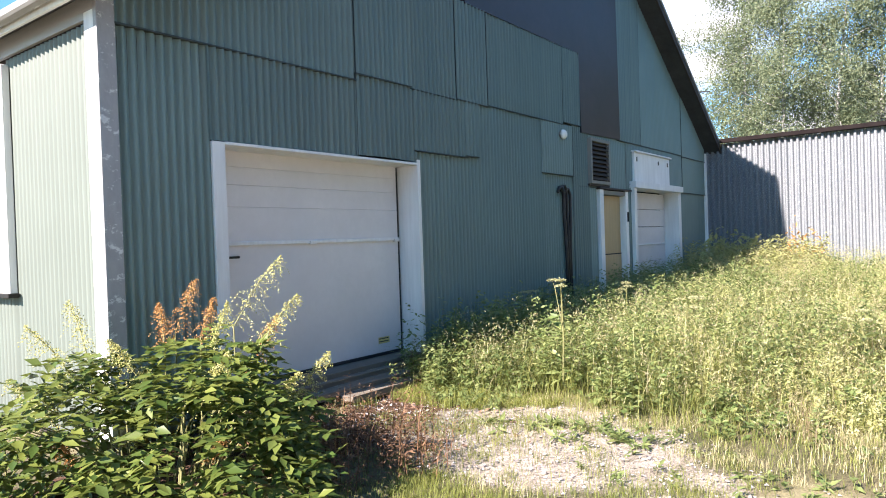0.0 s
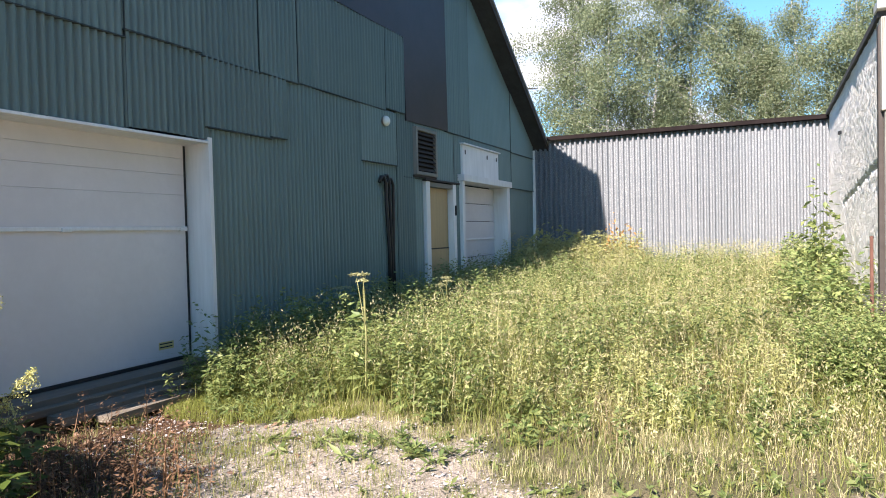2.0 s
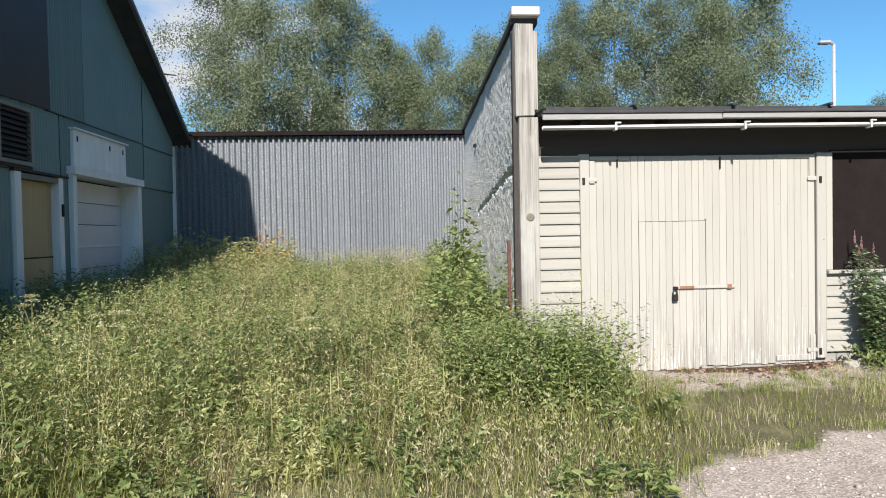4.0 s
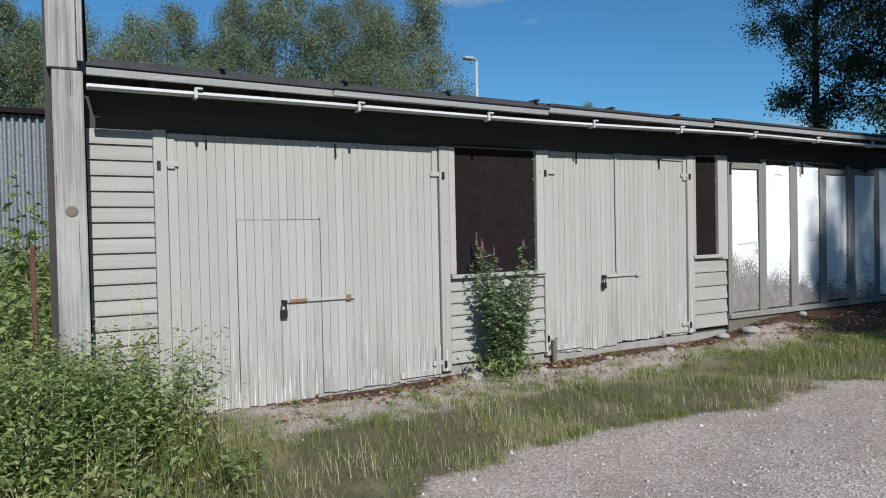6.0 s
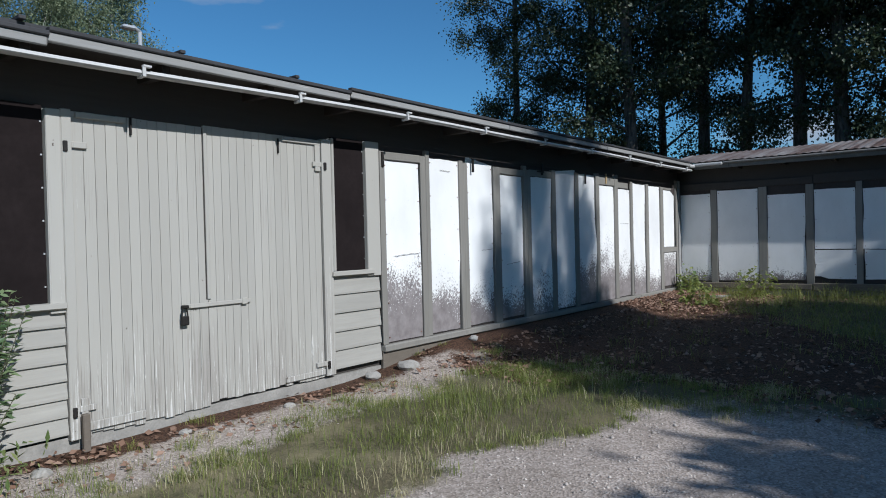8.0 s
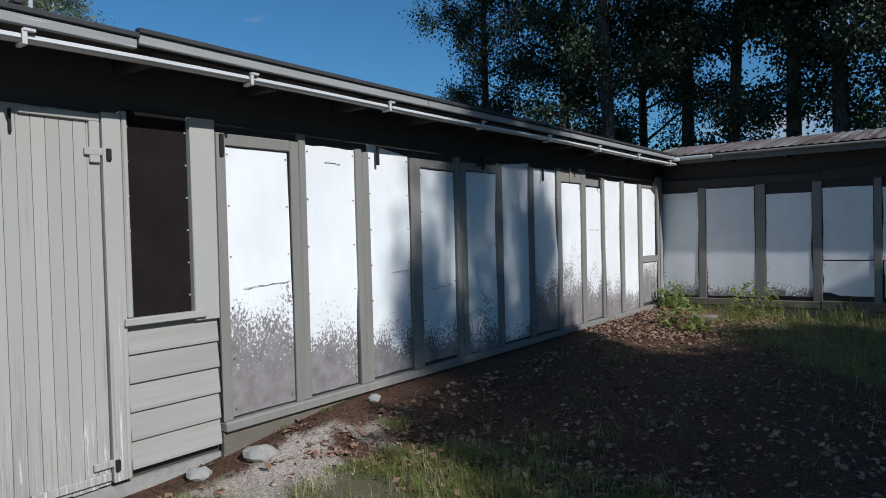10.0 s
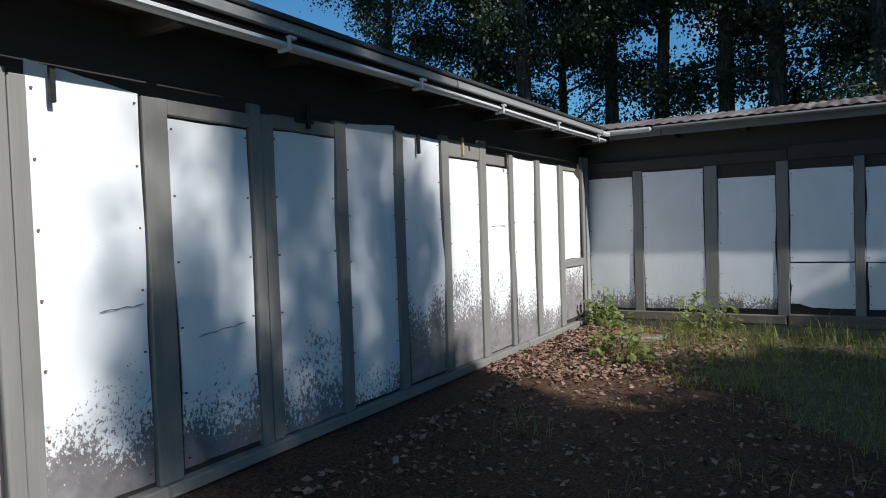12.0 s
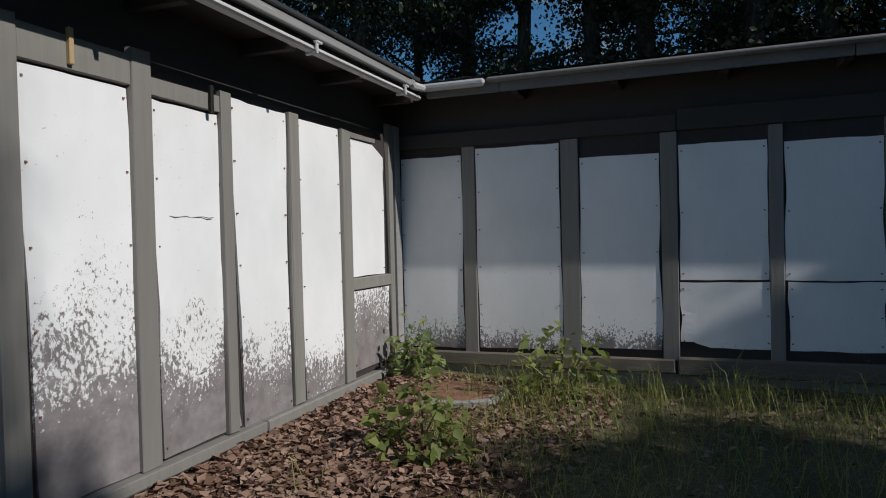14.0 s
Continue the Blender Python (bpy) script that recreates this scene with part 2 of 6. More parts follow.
def bare_timber():
    """Grey sun-bleached timber with dark checks along the grain and brown stains."""
    n = Nodes("bare_weathered_timber")
    grain = n.noise((70, 70, 1.1), 1.0, 6, 0.7)
    wide = n.noise((16, 16, 0.5), 1.0, 5, 0.65)
    col = n.mix(n.step(grain, 0.35, 0.7), (0.20, 0.185, 0.165), (0.43, 0.415, 0.385))
    col = n.mix(n.math("MULTIPLY", n.step(wide, 0.48, 0.66), 0.75), col, (0.13, 0.11, 0.09))
    col = n.mix(n.math("MULTIPLY", n.step(n.noise((1, 1, 0.35), 3.0, 4), 0.5, 0.75), 0.6), col, (0.54, 0.53, 0.50))
    col = n.mix(n.step(n.noise((110, 110, 1.6), 1.0, 3, 0.5), 0.66, 0.70), col, (0.035, 0.03, 0.025))
    n.bump(n.math("ADD", grain, wide), 0.6, 0.008)
    return n.done(col, 0.88)


m_white = painted("white_weathered_paint", (0.80, 0.80, 0.79), (0.45, 0.43, 0.40), (18, 18, 1.2), 0.15, -0.2, 0.5, 0.05, 0.15)
m_door_white = plain("white_garage_door", (0.66, 0.635, 0.63), 0.42, 0.0, 0.06, 1.2, 0.05)
m_beige = door_paint()
m_siding = painted("greige_siding_paint", (0.36, 0.345, 0.31), (0.36, 0.34, 0.31), (1.6, 30, 30), 0.30, -0.1, 0.75, 0.07, 0.3)
m_batten = painted("greige_batten_paint", (0.235, 0.224, 0.20), (0.24, 0.22, 0.2), (34, 34, 1.6), 0.35, 0.0, 0.75, 0.10, 0.3)
m_panel = panel_paint("white_flaking_panel", 0.725, 1.5)
m_worn_panel = panel_paint("white_worn_panel", 0.69, 1.7)
m_wing_panel = panel_paint("white_spotted_panel", 0.745, 0.85)
m_flaked_panel = panel_paint("white_badly_flaked_panel", 0.655, 2.2)
# dark green of the strips that stand for shadow lines at sheet laps
m_lap_shade = plain("dark_green_lap_shade", (0.045, 0.06, 0.06), 0.7, 0.0, 0.3, 9.0, 0.1)
m_frieze = painted("pale_grey_frieze", (0.42, 0.43, 0.44), (0.30, 0.29, 0.28), (2, 26, 26), 0.4, -1.5, 0.7, 0.06, 0.3)
m_dark = painted("dark_stained_board", (0.042, 0.034, 0.031), (0.12, 0.1, 0.09), (2, 26, 26), 0.3, -0.5, 0.8, 0.2, 0.3)
# grey-brown boards with the shade under the eaves put into their colour
m_upper_shaded = painted("grey_brown_boards_eaves_shade", (0.056, 0.049, 0.043), (0.07, 0.06, 0.055), (2, 26, 26), 0.3, -0.5, 0.8, 0.12, 0.3)
m_black = plain("black_boarding", (0.016, 0.012, 0.012), 0.9, 0.0, 0.25, 3.0, 0.1)
m_black.node_tree.nodes["Principled BSDF"].inputs["Specular IOR Level"].default_value = 0.1
m_hatch = plain("dark_brown_sheet", (0.026, 0.017, 0.022), 0.45, 0.0, 0.3, 0.9, 0.1)
m_green = corrugated("green_corrugated_sheet", (0.136, 0.208, 0.204), (0.20, 0.255, 0.225), 0.5, 0.0, 0.24, 0.6, 0.0, (14, 14, 0.3))
# copy of the green sheet for the sunny side, its sunlit paleness in the colour
m_green_lit = corrugated("green_sheet_sunlit_tone", (0.15, 0.178, 0.155), (0.20, 0.225, 0.20), 0.55, 0.0, 0.05)
m_zinc = corrugated("grey_corrugated_sheet", (0.15, 0.162, 0.182), (0.075, 0.105, 0.125), 0.55, 0.1, 0.0, 0.75, 0.3, (22, 22, 0.25))
m_corner = painted("flaking_grey_corner_board", (0.33, 0.335, 0.34), (0.60, 0.61, 0.60), (12, 12, 5), 0.95, -0.2, 0.75, 0.0, 0.3)
m_plaster = plaster_mat()
m_timber = bare_timber()
m_rotten = painted("rotting_plank", (0.15, 0.125, 0.10), (0.30, 0.27, 0.22), (18, 1.4, 18), 0.5, -0.5, 0.9, 0.2, 0.4)
m_ply = painted("tan_door_board", (0.52, 0.37, 0.19), (0.40, 0.30, 0.17), (12, 12, 1.5), 0.3, -0.2, 0.6, 0.08, 0.2)
m_gutter = painted("white_gutter_paint", (0.56, 0.555, 0.54), (0.27, 0.24, 0.21), (4, 22, 22), 0.72, -1.5, 0.45, 0.05, 0.3)
m_wing_edge = painted("dark_grey_edge_paint", (0.16, 0.155, 0.148), (0.40, 0.39, 0.37), (2.5, 26, 26), 0.6, -1.5, 0.7, 0.08, 0.3)
m_fascia = painted("grey_fascia_paint", (0.29, 0.285, 0.275), (0.50, 0.49, 0.47), (2.5, 26, 26), 0.72, -1.5, 0.7, 0.08, 0.3)
m_felt = plain("bitumen_roof_felt", (0.045, 0.045, 0.048), 0.85, 0.0, 0.3, 4.0, 0.4)
m_rustroof = corrugated("rusty_red_roof_sheet", (0.11, 0.062, 0.05), (0.46, 0.45, 0.45), 0.42, 0.25, 0.05, 1.0, 0.25, (0.5, 7, 0.5))
m_iron = plain("black_iron", (0.035, 0.032, 0.03), 0.6, 0.6, 0.3, 20, 0.2)
m_rust = plain("rusty_iron", (0.27, 0.14, 0.09), 0.85, 0.2, 0.4, 14, 0.4)
m_oldrust = plain("dark_old_rust", (0.13, 0.06, 0.045), 0.9, 0.1, 0.3, 12, 0.3)
m_rubber = plain("black_rubber", (0.018, 0.018, 0.02), 0.5, 0.0, 0.2, 8, 0.1)
m_glass_white = plain("opal_lamp_glass", (0.75, 0.75, 0.70), 0.25, 0.0, 0.05, 4, 0.02)
m_pole = plain("galvanised_pole", (0.60, 0.61, 0.62), 0.4, 0.5, 0.08, 3, 0.05)
m_stone = plain("grey_stone", (0.36, 0.34, 0.31), 0.9, 0.0, 0.3, 9, 0.6)
m_concrete = plain("grey_concrete_foot", (0.30, 0.285, 0.26), 0.9, 0.0, 0.25, 7, 0.5)
m_ground = ground_mat()
m_yellow = plain("yellow_sticker", (0.62, 0.52, 0.22), 0.5, 0.0, 0.08, 5, 0.02)
m_grass = leaf("green_grass", (0.14, 0.18, 0.045), (0.37, 0.365, 0.108), 0.6, 0.35)
m_moss = leaf("fine_bright_grass", (0.16, 0.20, 0.04), (0.36, 0.37, 0.10), 0.6, 0.35)
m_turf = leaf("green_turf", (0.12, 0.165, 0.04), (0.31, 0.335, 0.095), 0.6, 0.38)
m_browngrass = leaf("brown_bent_grass", (0.24, 0.17, 0.09), (0.46, 0.36, 0.24), 0.7, 0.3)
m_straw = leaf("dry_grass", (0.40, 0.355, 0.18), (0.62, 0.565, 0.36), 0.7, 0.3)
m_weed = leaf("weed_leaves", (0.10, 0.165, 0.05), (0.38, 0.42, 0.165), 0.5, 0.38)
m_pale = leaf("yellow_green_weed_leaves", (0.29, 0.31, 0.10), (0.58, 0.56, 0.28), 0.55, 0.38)
m_shrub = leaf("shrub_leaves", (0.05, 0.092, 0.02), (0.185, 0.215, 0.05), 0.42, 0.28)
m_spirea = leaf("narrow_dark_leaves", (0.06, 0.12, 0.05), (0.30, 0.37, 0.19), 0.4, 0.3)
m_bushstem = plain("bush_stem", (0.085, 0.075, 0.04), 0.7, 0.0, 0.3, 10, 0.1)
m_plume = leaf("yellow_green_plumes", (0.42, 0.42, 0.13), (0.62, 0.58, 0.28), 0.7, 0.25)
m_plume_brown = leaf("orange_brown_plumes", (0.46, 0.22, 0.07), (0.62, 0.38, 0.16), 0.75, 0.2)
m_pink = leaf("faded_pink_flower_spikes", (0.30, 0.16, 0.18), (0.45, 0.28, 0.30), 0.7, 0.2)
m_umbel = leaf("cream_umbels", (0.40, 0.40, 0.20), (0.58, 0.56, 0.34), 0.7, 0.2)
m_brownleaf = leaf("dead_leaves", (0.15, 0.075, 0.045), (0.44, 0.30, 0.22), 0.8, 0.05)
m_redweed = leaf("withered_red_weeds", (0.085, 0.045, 0.025), (0.24, 0.135, 0.075), 0.8, 0.15)
m_stem = plain("plant_stem", (0.20, 0.20, 0.08), 0.7, 0.0, 0.3, 10, 0.1)
m_birchleaf = leaf("birch_leaves", (0.085, 0.12, 0.062), (0.26, 0.295, 0.17), 0.6, 0.3)
# set near-black: the shaded look of the eastern trees is in the leaf colour
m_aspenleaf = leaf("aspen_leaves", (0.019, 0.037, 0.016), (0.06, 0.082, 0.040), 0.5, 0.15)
m_birchbark = bark("birch_bark", (0.10, 0.09, 0.08), (0.55, 0.53, 0.50), (3, 3, 9))
m_darkbark = bark("aspen_bark", (0.055, 0.05, 0.045), (0.16, 0.145, 0.125), (14, 14, 2.5))

# ---- building blocks ----


def thing(name, x, y, z, label, category, group="", kind=""):
    ob = new(name)
    ob.empty_display_size = 0.2
    ob.location = (x, y, z)
    return tagged(ob, label, category, group, kind)


def adopt(ob, parent):
    if parent is not None:
        ob.parent = parent
        if parent.type == "EMPTY":
            ob.matrix_parent_inverse = Matrix.Translation(-Vector(parent.location))
    return ob


def part(name, bm, material, parent=None, label="", smooth=False):
    me = bpy.data.meshes.new(name)
    bm.normal_update()
    bm.to_mesh(me)
    bm.free()
    me.materials.append(material)
    if smooth:
        me.shade_smooth()
    ob = adopt(new(name, me), parent)
    return tagged(ob, label) if label else ob


def add_box(bm, x, y, z, bevel=0.0):
    """A box between the pairs x, y and z, in bm."""
    vs = [bm.verts.new((a, b, c)) for a in x for b in y for c in z]
    fs = [bm.faces.new([vs[i] for i in q]) for q in ((0, 1, 3, 2), (4, 6, 7, 5), (0, 4, 5, 1), (2, 3, 7, 6), (0, 2, 6, 4), (1, 5, 7, 3))]
    if bevel:
        edges = list({e for f in fs for e in f.edges})
        bmesh.ops.bevel(bm, geom=edges, offset=bevel, segments=1, affect="EDGES")


def bx(name, x, y, z, material, parent=None, label="", bevel=0.004, wobble=0.0):
    bm = bmesh.new()
    add_box(bm, x, y, z, bevel)
    if wobble:
        for v in bm.verts:
            v.co += Vector([random.uniform(-wobble, wobble) for _ in range(3)])
    return part(name, bm, material, parent, label)


def prism(name, outline, axis, a, b, material, parent=None, label=""):
    """A flat outline of (u, v) pairs drawn out along an axis from a to b: x takes (y, z), y takes (x, z), z takes (x, y)."""
    def at(p, d):
        return {"x": (d, p[0], p[1]), "y": (p[0], d, p[1]), "z": (p[0], p[1], d)}[axis]
    bm = bmesh.new()
    va, vb = [bm.verts.new(at(p, a)) for p in outline], [bm.verts.new(at(p, b)) for p in outline]
    bm.faces.new(va), bm.faces.new(vb[::-1])
    for i in range(len(outline)):
        j = (i + 1) % len(outline)
        bm.faces.new((va[i], vb[i], vb[j], va[j]))
    bmesh.ops.recalc_face_normals(bm, faces=bm.faces)
    return part(name, bm, material, parent, label)


def tube(bm, points, radii, sides=6):
    """A tapered tube through the points."""
    rings = []
    for i, p in enumerate(points):
        p = Vector(p)
        d = (Vector(points[min(i + 1, len(points) - 1)]) - Vector(points[max(i - 1, 0)])).normalized()
        u = d.cross(Vector((0.3, 0.9, 0.2)) if abs(d.z) > 0.9 else Vector((0, 0, 1))).normalized()
        w = d.cross(u)
        rings.append([bm.verts.new(p + float(radii[i]) * (math.cos(2 * math.pi * k / sides) * u + math.sin(2 * math.pi * k / sides) * w)) for k in range(sides)])
    for a, b in zip(rings, rings[1:]):
        for k in range(sides):
            bm.faces.new((a[k], a[(k + 1) % sides], b[(k + 1) % sides], b[k]))
    bm.faces.new(rings[0][::-1]), bm.faces.new(rings[-1])


def sheet(name, u0, u1, z0, ztop, at, material, parent, pitch=0.085, depth=0.016, axis="y", out=1, steps=6, label="", warp=0.004, edge=1.0):
    """A corrugated sheet with upright waves: it runs along axis from u0 to u1 at the plane at, up to the height ztop(u)."""
    count = max(2, round((u1 - u0) / pitch * steps))
    verts, faces = [], []
    seed = random.uniform(0, 50)
    for i in range(count + 1):
        u = u0 + (u1 - u0) * i / count
        d = depth * max(-1.0, min(1.0, edge * math.sin(2 * math.pi * u / pitch)))
        for k in range(3):
            z = z0 + (ztop(u) - z0) * k / 2
            o = at + out * (d + warp * noise.noise((u * 0.9, z * 0.9, seed)))
            if k == 0:
                z += 0.012 * noise.noise((u * 2.0, seed, 0))
            verts.append((o, u, z) if axis == "y" else (u, o, z))
    for i in range(count):
        for k in range(2):
            a = i * 3 + k
            faces.append((a, a + 3, a + 4, a + 1))
    me = bpy.data.meshes.new(name)
    me.from_pydata(verts, [], faces)
    me.materials.append(material)
    me.shade_smooth()
    ob = adopt(new(name, me), parent)
    return tagged(ob, label) if label else ob


def fast_mesh(name, verts, faces, material, parent=None, label=""):
    """A mesh from arrays: verts (n, 3), and faces as a list of (m, k) index arrays."""
    me = bpy.data.meshes.new(name)
    verts = np.asarray(verts, dtype=np.float32)
    me.vertices.add(len(verts))
    me.vertices.foreach_set("co", verts.ravel())
    loops = np.concatenate([f.ravel() for f in faces]).astype(np.int32)
    sizes = np.concatenate([np.full(len(f), f.shape[1]) for f in faces]).astype(np.int32)
    starts = np.concatenate([[0], np.cumsum(sizes)[:-1]]).astype(np.int32)
    me.loops.add(len(loops))
    me.loops.foreach_set("vertex_index", loops)
    me.polygons.add(len(sizes))
    me.polygons.foreach_set("loop_start", starts)
    me.update(calc_edges=True)
    me.validate()
    me.materials.append(material)
    ob = adopt(new(name, me), parent)
    return tagged(ob, label) if label else ob


# ---- ground ----


def smooth01(v, a, b):
    k = np.clip((np.asarray(v, dtype=float) - a) / (b - a), 0, 1)
    return k * k * (3 - 2 * k)


def ground_z(x, y):
    x, y = np.asarray(x, dtype=float), np.asarray(y, dtype=float)
    near = 1 - smooth01(np.hypot(x - 5, y - 6), 25, 60)
    z = -0.27 + 0.009 * np.clip(x, 0, 15) + 0.10 * smooth01(x, 14.6, 17.2) * smooth01(y, -2, 4)
    z = z + 0.22 * smooth01(y, 8.5, 17) * (1 - smooth01(x, 0.9, 1.7))
    z = z + 0.018 * np.sin(x * 2.1 + 1.3 * np.sin(y * 1.7)) * np.cos(y * 1.9 + x) * near
    z = z + (0.012 - z) * 0.92 * smooth01(y, 7.9, 8.9) * smooth01(x, 8.3, 10.2)
    return z


def fbm(x, y, size, seed):
    return np.array([noise.fractal((a / size, b / size, seed), 0.9, 2.0, 4) for a, b in zip(x, y)])


def zones(x, y):
    """How much gravel, dead leaves and dry turf lie at the places x, y. Past x 9 the dark litter also stands for shade.
    """
    x, y = np.asarray(x, dtype=float), np.asarray(y, dtype=float)
    wob = 0.35 * fbm(x, y, 1.1, 3.1) + 0.15 * fbm(x, y, 0.35, 7.7)
    apron = smooth01(1.15 - np.hypot((x + 3.2 + 0.35 * (y - 4.9)) / 1.75, (y - 4.75) / 1.05) + wob * 0.8, 0, 0.3)
    start = smooth01(4.6 - y + 1.5 * smooth01(x, -1, 2) + wob, 0, 0.5) * smooth01(x, -2.2, -1.0) * (1 - 0.92 * smooth01(x + 0.35 * (y - 5), 8.2, 9.8))
    edge = 6.15 + 0.30 * np.clip(x - 1.5, 0, 2.8) - 0.13 * np.clip(x - 4.3, 0, 5)
    yard = smooth01(edge - y + wob * 0.7, -0.1, 0.25) * smooth01(x, 0.2, 1.6)
    wall = smooth01(y - (7.86 + 0.10 * smooth01(x, 6, 9) + wob * 0.6), -0.1, 0.25) * smooth01(x, 2.0, 2.8) * (1 - smooth01(x, 9.3, 10.4))
    gravel = np.maximum.reduce([0.62 * apron, start, yard * (1 - 0.9 * smooth01(x, 8.3, 10)), 0.75 * wall])
    litter = np.maximum(0.75 * smooth01(y - 8.55 + wob * 0.5, 0, 0.3) * smooth01(x, 2.2, 3.0), smooth01(x - 9.0 + wob * 2, 0, 1.2) * smooth01(y - (3.6 - 0.9 * smooth01(x, 13, 15) + wob), 0, 0.5))
    litter = litter * (1 - smooth01(x - 16.0 + (8.3 - y) * 1.2 + wob, 0, 1.0) * 0.75)
    litter = np.maximum(litter, 0.8 * smooth01(-3.3 - x + wob * 1.6, 0, 0.7) * (1 - smooth01(y, 5.6, 6.2)) * smooth01(x, -5.6, -5.2))
    dry = smooth01(fbm(x, y, 1.8, 11.0), -0.1, 0.5)
    return gravel, litter, dry


def spaced(lo, a, b, hi, step):
    inner = list(np.arange(a, b + 1e-6, step))
    out_hi, out_lo, s = [], [], step
    v = b
    while v < hi:
        s *= 1.5
        v += s
        out_hi.append(min(v, hi))
    v, s = a, step
    while v > lo:
        s *= 1.5
        v -= s
        out_lo.append(max(v, lo))
    return np.array(out_lo[::-1] + inner + out_hi)


def build_ground():
    xs, ys = spaced(-900, -9, 20, 900, 0.11), spaced(-900, -1, 20, 900, 0.11)
    gx, gy = np.meshgrid(xs, ys, indexing="ij")
    fx, fy = gx.ravel(), gy.ravel()
    verts = np.stack([fx, fy, ground_z(fx, fy)], 1)
    n, m = len(xs), len(ys)
    i, j = np.meshgrid(np.arange(n - 1), np.arange(m - 1), indexing="ij")
    a = (i * m + j).ravel()
    ob = fast_mesh("ground", verts, [np.stack([a, a + m, a + m + 1, a + 1], 1)], m_ground)
    tagged(ob, "weedy yard ground of gravel, soil and dry turf", "ground", "", "structure")
    g, l, d = zones(fx, fy)
    attr = ob.data.color_attributes.new("zone", "FLOAT_COLOR", "POINT")
    attr.data.foreach_set("color", np.stack([g, l, d, np.ones_like(g)], 1).astype(np.float32).ravel())
    ob.data.shade_smooth()


build_ground()

# ---- green warehouse ----
GX, Y0, Y1, MID, SLOPE = -5.41, 2.55, 18.82, 10.70, 0.628


def rake(y):
    """The height of the underside of the roof over the gable wall."""
    return 3.57 + SLOPE * (min(y - 2.68, 18.8 - y))


warehouse = thing("warehouse", -10.5, 10.7, -0.2, "green corrugated gable warehouse with white garage doors and dark hatch", "warehouse")


def gable_core():
    """The wall behind the sheets, in pieces round the three door openings."""
    for a, b, lo, hi in ((Y0 + 0.05, 3.518, -0.3, 2.42), (6.525, 11.89, -0.3, 2.42), (13.285, 13.525, -0.3, 2.42), (16.525, Y1 - 0.03, -0.3, 2.42), (3.518, 6.525, -0.3, -0.12), (11.89, 13.285, -0.3, -0.12), (13.525, 16.525, -0.3, -0.12)):
        bx("wall", (-5.80, GX - 0.035), (a, b), (lo, hi), m_dark, warehouse, "", 0)
    prism("wall", [(Y0 + 0.05, 2.42), (Y1 - 0.03, 2.42), (Y1 - 0.03, rake(Y1)), (MID, rake(MID)), (Y0 + 0.05, rake(Y0 + 0.1))], "x", -5.80, GX - 0.035, m_dark, warehouse)


gable_core()
bx("wall", (-16, -5.84), (Y0 + 0.03, Y0 + 0.23), (-0.3, 3.55), m_dark, warehouse, "", 0)
bx("wall", (-16, -5.80), (Y1 - 0.23, Y1 - 0.03), (-0.3, 3.55), m_dark, warehouse, "", 0)
bx("wall", (-16.2, -16), (Y0 + 0.03, Y1 - 0.03), (-0.3, 3.55), m_dark, warehouse, "", 0)


def gable_sheets():
    """Sheets of the gable: y from, y to, foot, head, how far each stands proud of the wall."""
    rows = ((2.66, 3.53, -0.18, 3.33, 0), (3.50, 4.54, 2.385, 3.29, 2), (4.52, 5.44, 2.395, 3.33, 1), (5.42, 6.47, 2.405, 3.35, 2), (6.45, 7.58, 2.54, 3.34, 3), (7.55, 7.84, 2.56, 3.36, 4),
            (6.50, 8.02, -0.15, 2.60, 0), (7.80, 8.62, -0.15, 3.36, 1), (8.60, 9.12, -0.15, 3.37, 0), (9.10, 9.78, -0.15, 3.37, 1), (9.70, 10.84, 2.46, 3.34, 3), (9.76, 10.90, -0.15, 2.52, 0), (10.82, 11.50, -0.15, 3.40, 1),
            (2.66, 5.43, 3.255, 9, 2), (5.41, 6.40, 3.33, 9, 3), (6.38, 7.38, 3.31, 9, 2), (7.36, 8.14, 3.32, 4.70, 3), (8.12, 10.52, 3.34, 4.70, 2), (10.50, 11.15, 3.38, 4.70, 3),
            (11.48, 11.88, -0.15, 2.40, 0), (11.12, 13.3, 2.30, 3.32, 0), (12.90, 14.14, 3.30, 9, 2), (13.29, 13.56, -0.15, 3.30, 1), (13.5, 16.9, 2.44, 3.34, 1), (14.12, 16.90, 3.30, 9, 1), (16.46, 18.2, -0.1, 2.42, 1), (16.88, 18.76, 2.38, 3.30, 2), (16.88, 18.76, 3.27, 9, 3), (18.18, 18.76, -0.1, 2.42, 0))
    for a, b, lo, hi, k in rows:
        flat = 0.009 if b > 11.2 and lo < 9 and a > 11 or 9.69 < a < 9.72 else 0.022
        sheet("sheet", a, b, lo, lambda u, hi=hi: min(hi, rake(u) + 0.02), GX - 0.014 + 0.010 * k, m_green, warehouse, depth=flat)
        # thin dark strips added as the shadow lines where sheets overlap
        if lo > 2 and not (3.4 < a < 6.0 and lo < 3):
            bx("lap_shade_strip", (GX - 0.03, GX + 0.010 + 0.010 * k), (a, b), (lo - 0.010, lo + 0.003), m_lap_shade, warehouse, "", 0.002, 0.002)
        if k > 0 and lo > 2:
            bx("lap_shade_strip", (GX - 0.03, GX - 0.004 + 0.010 * k), (b - 0.003, b + 0.002), (lo, min(hi, rake(b))), m_lap_shade, warehouse, "", 0, 0.001)


gable_sheets()
prism("sheet", [(7.62, 4.69), (11.14, 4.69), (11.20, 3.27), (12.97, 3.31), (12.91, rake(12.91)), (MID, rake(MID)), (7.62, rake(7.62))], "x", GX - 0.04, GX + 0.030, m_hatch, warehouse, "dark brown boarded hatch")
